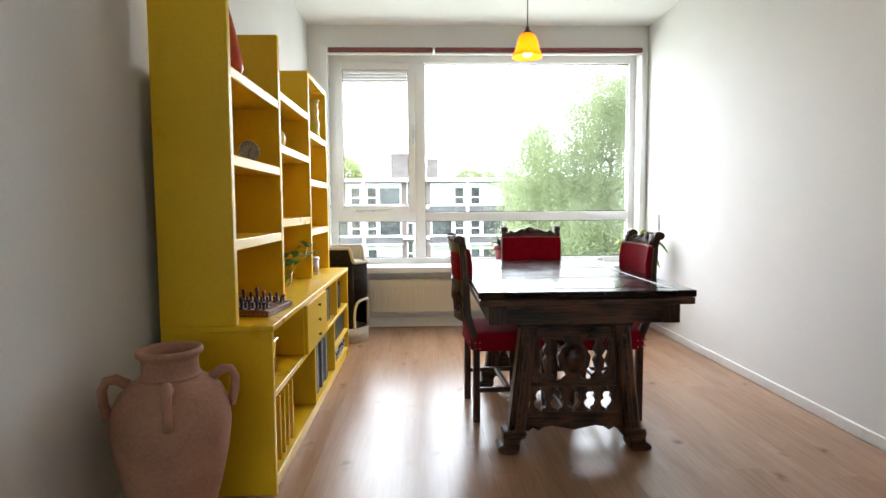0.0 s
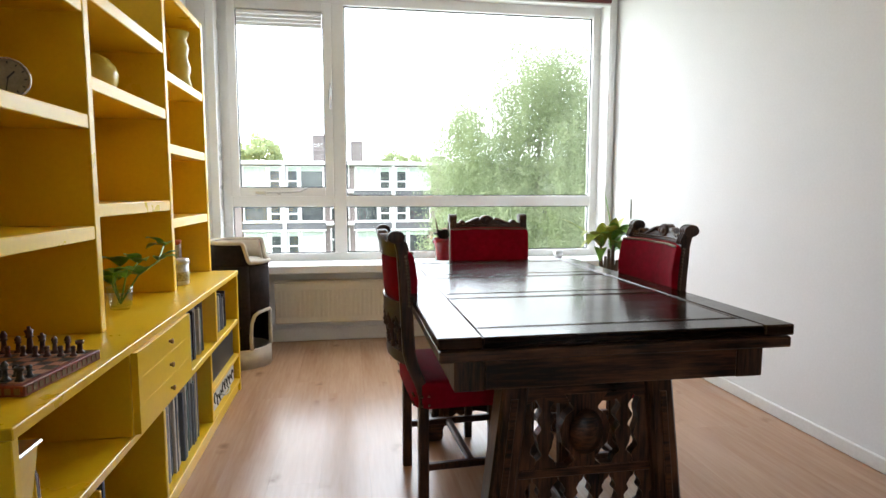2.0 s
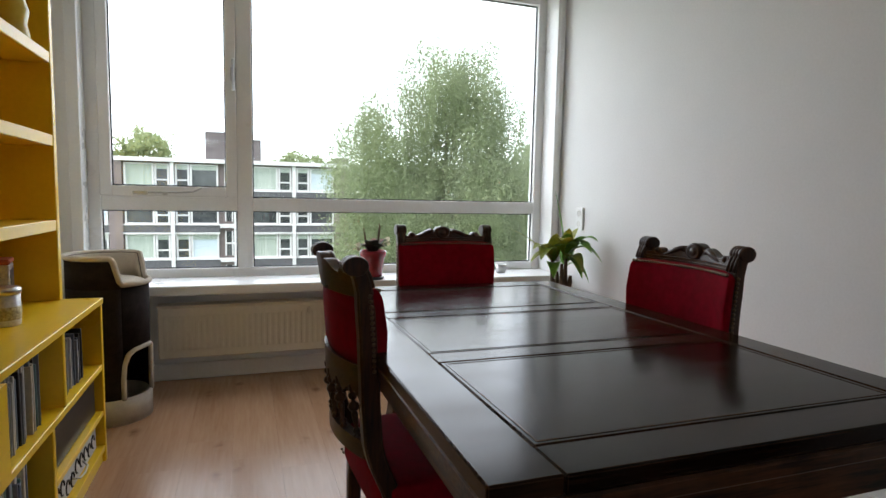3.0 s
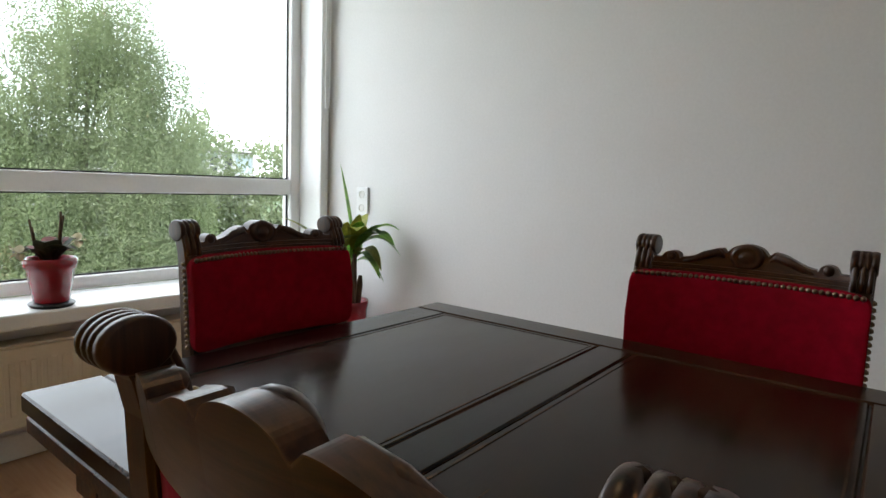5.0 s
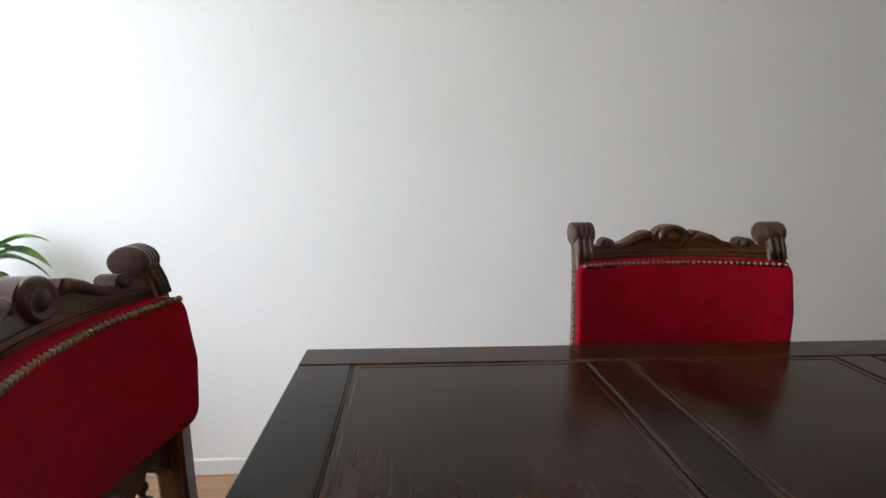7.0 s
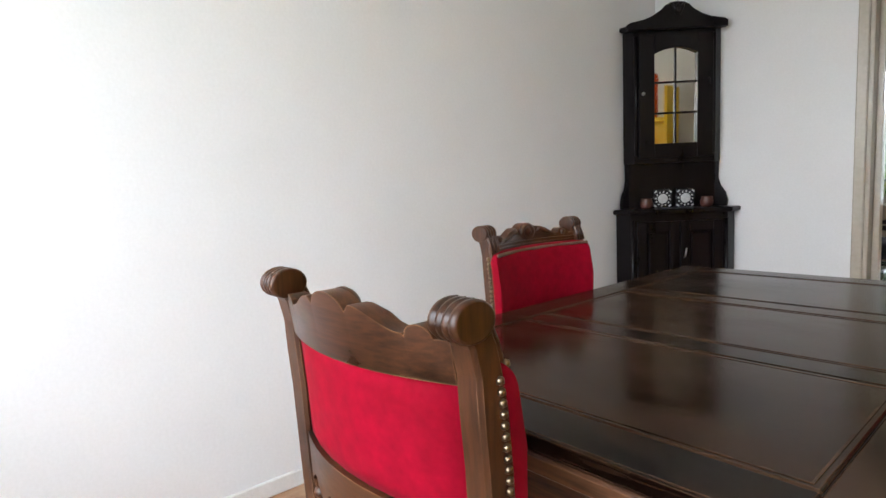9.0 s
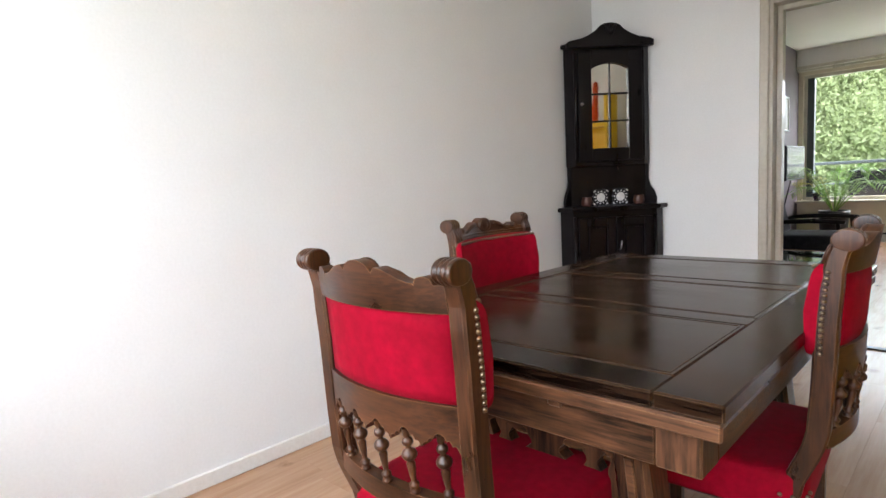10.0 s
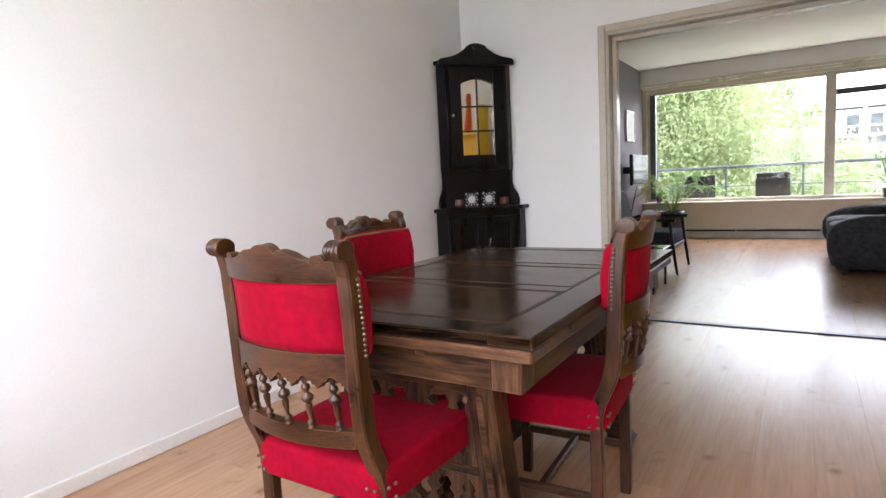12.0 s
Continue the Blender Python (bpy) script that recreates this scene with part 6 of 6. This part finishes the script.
M_BLUEPANEL = textured("pale_blue_panel", (0.45, 0.54, 0.58), (0.55, 0.63, 0.67), (1, 1, 1), 3, (0.6, 0.8), 0.05, (9, 9, 9))
M_BARK = textured("bark", (0.08, 0.07, 0.055), (0.22, 0.20, 0.17), (4, 4, 1), 6, (0.85, 0.95), 0.4, (30, 30, 6), dist=0.02)


def leaf_material(name, dark, light):
    m = material(name, light, 0.55, 0.0, 0.3)
    n, l = m.node_tree.nodes, m.node_tree.links
    geo, ramp = n.new("ShaderNodeNewGeometry"), n.new("ShaderNodeValToRGB")
    e = ramp.color_ramp.elements
    e[0].position, e[0].color, e[1].position, e[1].color = 0.0, (*dark, 1), 1.0, (*light, 1)
    l.new(geo.outputs["Random Per Island"], ramp.inputs["Fac"])
    l.new(ramp.outputs["Color"], n["Principled BSDF"].inputs["Base Color"])
    tr, mix = n.new("ShaderNodeBsdfTranslucent"), n.new("ShaderNodeMixShader")
    mix.inputs[0].default_value = 0.5
    l.new(ramp.outputs["Color"], tr.inputs["Color"])
    l.new(n["Principled BSDF"].outputs[0], mix.inputs[1])
    l.new(tr.outputs[0], mix.inputs[2])
    l.new(mix.outputs[0], n["Material Output"].inputs["Surface"])
    return m


M_BIRCH = leaf_material("birch_leaves", (0.22, 0.27, 0.15), (0.33, 0.385, 0.215))
M_LEAF = leaf_material("fresh_green_leaves", (0.21, 0.26, 0.12), (0.31, 0.36, 0.19))
M_LEAFDARK = leaf_material("dark_green_leaves", (0.07, 0.11, 0.035), (0.15, 0.21, 0.07))

b = bmesh.new()
bmesh.ops.create_grid(b, x_segments=8, y_segments=8, size=1500)
for v in b.verts:
    v.co.z = -8.4
structure("ground", b, M_GRASS, "green lawn between the apartment blocks", "ground")


def leaves_mesh(name, centres, size, rng, mat, parent):
    """Small folded leaves at the given centres, one mesh."""
    n = len(centres)
    c = np.asarray(centres)
    d = rng.normal(size=(n, 3))
    d[:, 2] -= 0.6
    d /= np.linalg.norm(d, axis=1)[:, None]
    e = np.cross(d, rng.normal(size=(n, 3)))
    e /= np.linalg.norm(e, axis=1)[:, None]
    s = size * rng.uniform(0.6, 1.3, size=(n, 1))
    v = np.stack([c - d * s, c + e * s * 0.45, c + d * s, c - e * s * 0.45], axis=1).reshape(-1, 3)
    f = np.arange(4 * n).reshape(-1, 4)
    me = bpy.data.meshes.new(name)
    me.from_pydata(v.tolist(), [], f.tolist())
    me.materials.append(mat)
    ob = new(name, me)
    ob.parent = parent
    return ob


def tree(label, x, y, base, height, crown, count, size, mat, seed, weeping=0.0, name="tree"):
    """crown: ellipsoids (dx, dy, dz from the base, rx, ry, rz)."""
    rng = np.random.default_rng(seed)
    t = thing(name, label, "tree", pose(x, y, base))
    pts, r0 = [], 0.018 * height
    for i in range(9):
        k = i / 8
        pts.append((0.25 * math.sin(k * 5 + seed), 0.2 * math.cos(k * 4 + seed), k * height * 0.82))
    bm = tube(pts, [r0 * (1 - 0.85 * i / 8) for i in range(9)], 9)
    part("trunk", bm, M_BARK, t, smooth=True)
    vols = np.array([c[3] * c[4] * c[5] for c in crown]) ** (2 / 3)
    vols /= vols.sum()
    allc = []
    for (cx, cy, cz, rx, ry, rz), w in zip(crown, vols):
        k = 0.35 + 0.4 * rng.random()
        a = Vector(pts[min(8, max(2, int(8 * min(1, max(0, cz - rz * 0.6) / (height * 0.82)))))])
        part("limb", tube([a, a.lerp(Vector((cx, cy, cz)), 0.5) + Vector((0, 0, -0.2)), (cx, cy, cz), (cx * 1.05, cy, cz + rz * 0.6)], [r0 * 0.3, r0 * 0.18, r0 * 0.09, r0 * 0.03], 6), M_BARK, t, smooth=True)
        n = int(count * w)
        clumps = max(6, n // (200 if weeping else 60))
        u = rng.normal(size=(clumps, 3))
        u /= np.linalg.norm(u, axis=1)[:, None]
        u *= rng.uniform(0.45, 1.08, size=(clumps, 1)) ** 0.6
        cc = np.array((cx, cy, cz)) + u * np.array((rx, ry, rz))
        ids = rng.integers(0, clumps, n)
        spread = 0.16 * (rx + ry + rz) / 3
        p = cc[ids] + rng.normal(size=(n, 3)) * spread * np.array((1, 1, 0.8))
        if weeping:
            drop = rng.random(n) ** 1.3 * weeping
            strand = rng.integers(0, 9, n)
            off = np.stack([np.cos(strand * 2.4 + ids), np.sin(strand * 1.7 + ids), np.zeros(n)], axis=1) * spread * 1.1
            p = cc[ids] + off + rng.normal(size=(n, 3)) * np.array((0.07, 0.07, 0.12))
            p[:, 2] -= drop
        allc.append(p)
    leaves_mesh("crown", np.concatenate(allc), size, rng, mat, t)
    return t


tree("tall weeping birch with drooping pale green foliage", 9.3, 30, -8.4, 16.5,
     [(0.9, 0, 15.2, 2.0, 2.0, 1.8), (-0.6, 0, 15.9, 1.8, 2.0, 1.8), (1.9, 0, 15.7, 1.6, 2.0, 1.8), (3.6, 0, 12.6, 1.5, 2.2, 2.6), (0.6, 0, 12.4, 2.4, 2.4, 2.2), (-2.5, 0, 13.3, 2.1, 2.2, 1.7), (-4.0, 0, 11.8, 2.0, 2.3, 2.0), (-2.6, -0.5, 9.4, 2.4, 2.5, 2.2), (0.8, -0.5, 9.6, 2.7, 2.6, 2.6), (3.6, 0, 9.4, 1.8, 2.4, 2.6), (-3.6, 0, 7.2, 2.2, 2.3, 2.0), (0.3, -1, 6.6, 2.9, 2.6, 2.4), (3.4, 0, 6.6, 2.0, 2.3, 2.4)], 270000, 0.062, M_BIRCH, 3, 3.0)
for x, y, h, w, mt, sd in ((15.5, 33, 13.2, 2.7, M_BIRCH, 11), (20.5, 31, 12.4, 3.0, M_BIRCH, 12), (27, 32, 11.0, 3.6, M_LEAF, 13), (14.5, 24, 6.5, 2.3, M_LEAF, 14), (21, 22, 7.0, 2.8, M_LEAFDARK, 15), (36, 30, 11.5, 4.0, M_LEAFDARK, 16)):
    tree("broad leafy garden tree below the window", x, y, -8.4, h, [(0, 0, h * 0.72, w * 0.8, w * 0.8, h * 0.26), (-w * 0.6, 0, h * 0.5, w * 0.7, w * 0.7, h * 0.28), (w * 0.6, 0, h * 0.52, w * 0.7, w * 0.7, h * 0.27)], 9000, 0.17, mt, sd)
tree("low leafy shrub in front of the apartment block", 5.2, 27, -8.4, 6.2, [(0, 0, 4.4, 1.5, 1.5, 1.5), (-0.8, 0, 3.0, 1.5, 1.4, 1.6), (0.9, 0, 3.2, 1.6, 1.5, 1.7)], 6000, 0.13, M_BIRCH, 21)
tree("distant tree behind the flat roof", -9.5, 66, -8.4, 16.2, [(0, 0, 13.2, 2.6, 2.5, 2.4), (-2.4, 0, 12.4, 1.8, 2, 1.6)], 5000, 0.22, M_LEAF, 22)
tree("distant tree behind the flat roof", 7.5, 80, -8.4, 15.4, [(0, 0, 12.5, 4.2, 2.5, 2.2), (-3.4, 0, 12, 3, 2, 1.8)], 5000, 0.25, M_LEAF, 23)
# garden side of the living room
tree("large light green tree outside the balcony", 5.0, -19, -8.4, 16.0, [(0, 0, 9.8, 3.4, 3.0, 3.0), (1.0, 0, 12.8, 3.0, 2.6, 2.4), (-2.6, 0, 11.0, 2.2, 2.4, 2.2), (-1.6, 1, 7.0, 3.0, 2.6, 2.6), (3.2, 0, 7.4, 2.6, 2.6, 2.6)], 120000, 0.082, M_LEAF, 31)
tree("large pale tree further behind the balcony", 2.6, -27, -8.4, 17.5, [(0, 0, 11.5, 3.6, 3, 3.4), (2.8, 0, 14.0, 3.2, 3, 2.6), (-3.0, 0, 8.5, 3, 3, 2.8), (1.5, 1, 7.8, 3.4, 3, 3)], 50000, 0.12, M_BIRCH, 32)


def apartment_block(x_list, y, roof_z, base, facing, label, storeys, chimneys=()):
    """Flat-roofed block; x_list: bays (x0, x1, kind) with kind 'w' windows, 's' stairwell, 'p' pier. facing: -1 towards -y."""
    h = thing("apartment_building", label, "building")
    x0, x1 = x_list[0][0], x_list[-1][1]
    d = 10.0
    f = lambda a: y - facing * a       # depth behind the front
    def bx(xa, xb, a, c, za, zb):
        ya, yb = sorted((f(a), f(c)))
        return box(xa, xb, ya, yb, za, zb)
    part("wall", bx(x0, x1, 0.3, d, base, roof_z - 0.3), M_BRICK, h)
    part("roof", bx(x0 - 0.3, x1 + 0.3, -0.25, d + 0.2, roof_z - 0.3, roof_z), M_CONCRETE, h, "flat roof with a white fascia")
    for cx, w, hh, back in chimneys:
        part("chimney", bx(cx, cx + w, back, back + 1.2, roof_z, roof_z + hh), M_CHIMNEY, h, "brick chimney stack")
    pitch = 2.67
    for xa, xb, kind in x_list:
        if kind == "p":
            part("brick_pier", bx(xa, xb, -0.1, 0.3, base, roof_z - 0.3), M_BRICK, h)
            continue
        for k in range(storeys):
            zt = roof_z - 2.4 - pitch * k
            if kind == "s":
                part("landing", bx(xa, xb, -0.05, 0.3, zt - 0.2, zt + 0.1), M_CONCRETE, h)
                win_ = part("stair_window", bx(xa + 0.4, xb - 0.4, 0.18, 0.26, zt + 0.3, zt + 2.2), M_DARKPANE, h)
                for q in range(4):
                    u = xa + 0.4 + (xb - xa - 0.8) * q / 3
                    part("glazing_bar", bx(u - 0.05, u + 0.05, 0.1, 0.2, zt + 0.3, zt + 2.2), M_CONCRETE, win_)
                part("glazing_bar", bx(xa + 0.4, xb - 0.4, 0.1, 0.2, zt + 1.2, zt + 1.32), M_CONCRETE, win_)
                continue
            m = (xa + xb) / 2
            part("spandrel", bx(xa, xb, 0.0, 0.3, zt - 0.55, zt), M_SPANDREL, h, "dark grey parapet panel")
            part("sill_band", bx(xa, xb, -0.06, 0.3, zt, zt + 0.1), M_CONCRETE, h)
            part("slab_edge", bx(xa, xb, -0.06, 0.3, zt - 0.67, zt - 0.555), M_CONCRETE, h)
            zl, zh = zt + 0.1, zt + 1.98
            for i, (ua, ub) in enumerate(((xa + 0.1, m - 1.25), (m - 1.2, m - 0.2), (m + 0.2, m + 1.2), (m + 1.25, xb - 0.1))):
                wide = i in (0, 3)
                mt = M_DARKPANE
                if i == 3 and (k + int(xa)) % 3 == 0:
                    mt = M_BLUEPANEL
                elif wide and (2 * k + i + int(xa)) % 4 == 0:
                    mt = M_CURTAIN
                w_ = part("window", bx(ua, ub, 0.22, 0.28, zl, zh), mt, h)
                bars = [(ua, ua + 0.13, zl, zh), (ub - 0.13, ub, zl, zh), (ua + 0.09, ub - 0.09, zh - 0.09, zh), (ua + 0.09, ub - 0.09, zl, zl + 0.09)]
                if not wide:
                    bars.append((ua + 0.09, ub - 0.09, zl + 0.6, zl + 0.72))
                bm = bmesh.new()
                for q in bars:
                    ya, yb = sorted((f(0.08), f(0.215)))
                    box(q[0], q[1], ya, yb, q[2], q[3], bm=bm)
                part("window_frame", bm, M_CONCRETE, w_)
                part("blind_edge", bx(ua + 0.09, ub - 0.09, 0.17, 0.21, zh - 0.42, zh - 0.1), M_CURTAIN, w_)
        part("white_post", bx((xa + xb) / 2 - 0.14, (xa + xb) / 2 + 0.14, -0.12, 0.2, base, roof_z - 0.31), M_CONCRETE, h)
    return h


apartment_block([(-24.9, -18.3, "w"), (-18.3, -16.3, "s"), (-16.3, -9.7, "w"), (-9.7, -8.8, "p"), (-8.8, -2.1, "w"), (-2.1, 0.2, "s"), (0.2, 6.8, "w"), (6.8, 7.7, "p"), (7.7, 14.3, "w"), (14.3, 16.4, "s"), (16.4, 23, "w"), (23, 24, "p"), (24, 30.6, "w")], 50, 3.65, -8.4, -1,
                "flat-roofed brick apartment block with white window bands", 4, ((-3.2, 2.0, 2.3, 2.0), (0.0, 1.1, 2.0, 4.0), (6.9, 1.0, 0.5, 0.2)))
apartment_block([(-32, -25.4, "w"), (-25.4, -23.4, "s"), (-23.4, -16.8, "w"), (-16.8, -16, "p"), (-16, -9.4, "w"), (-9.4, -7.4, "s"), (-7.4, -0.8, "w")], -46, 5.4, -8.4, 1,
                "pale apartment block seen beyond the balcony trees", 5)


# ---- floor planks, last ----
def plank_floor():
    w, n = 0.193, 1.21
    me = {}
    rng = random.Random(5)
    for room, (xa, xb, ya, yb) in (("d", (XL, XR, 0.96, YW)), ("l", (LXL, XR, LY, 0.955))):
        x = xa
        while x < xb - 0.01:
            x2 = min(x + w, xb)
            y = ya - rng.random() * n
            while y < yb - 0.005:
                a, c = max(y, ya), min(y + n, yb)
                if c - a > 0.02:
                    key = (round(x2 - x, 3), round(c - a, 2))
                    if key not in me:
                        bm = box(0, key[0] - 0.0005, 0, c - a - 0.0005, -0.008, 0.0)
                        m_ = bpy.data.meshes.new("plank")
                        bm.to_mesh(m_)
                        bm.free()
                        m_.materials.append(M_LAMINATE)
                        me[key] = m_
                    ob = new("plank", me[key])
                    ob.location = (x, a, 0.0)
                    ob.parent = floor_ob
                y += n
            x = x2


plank_floor()
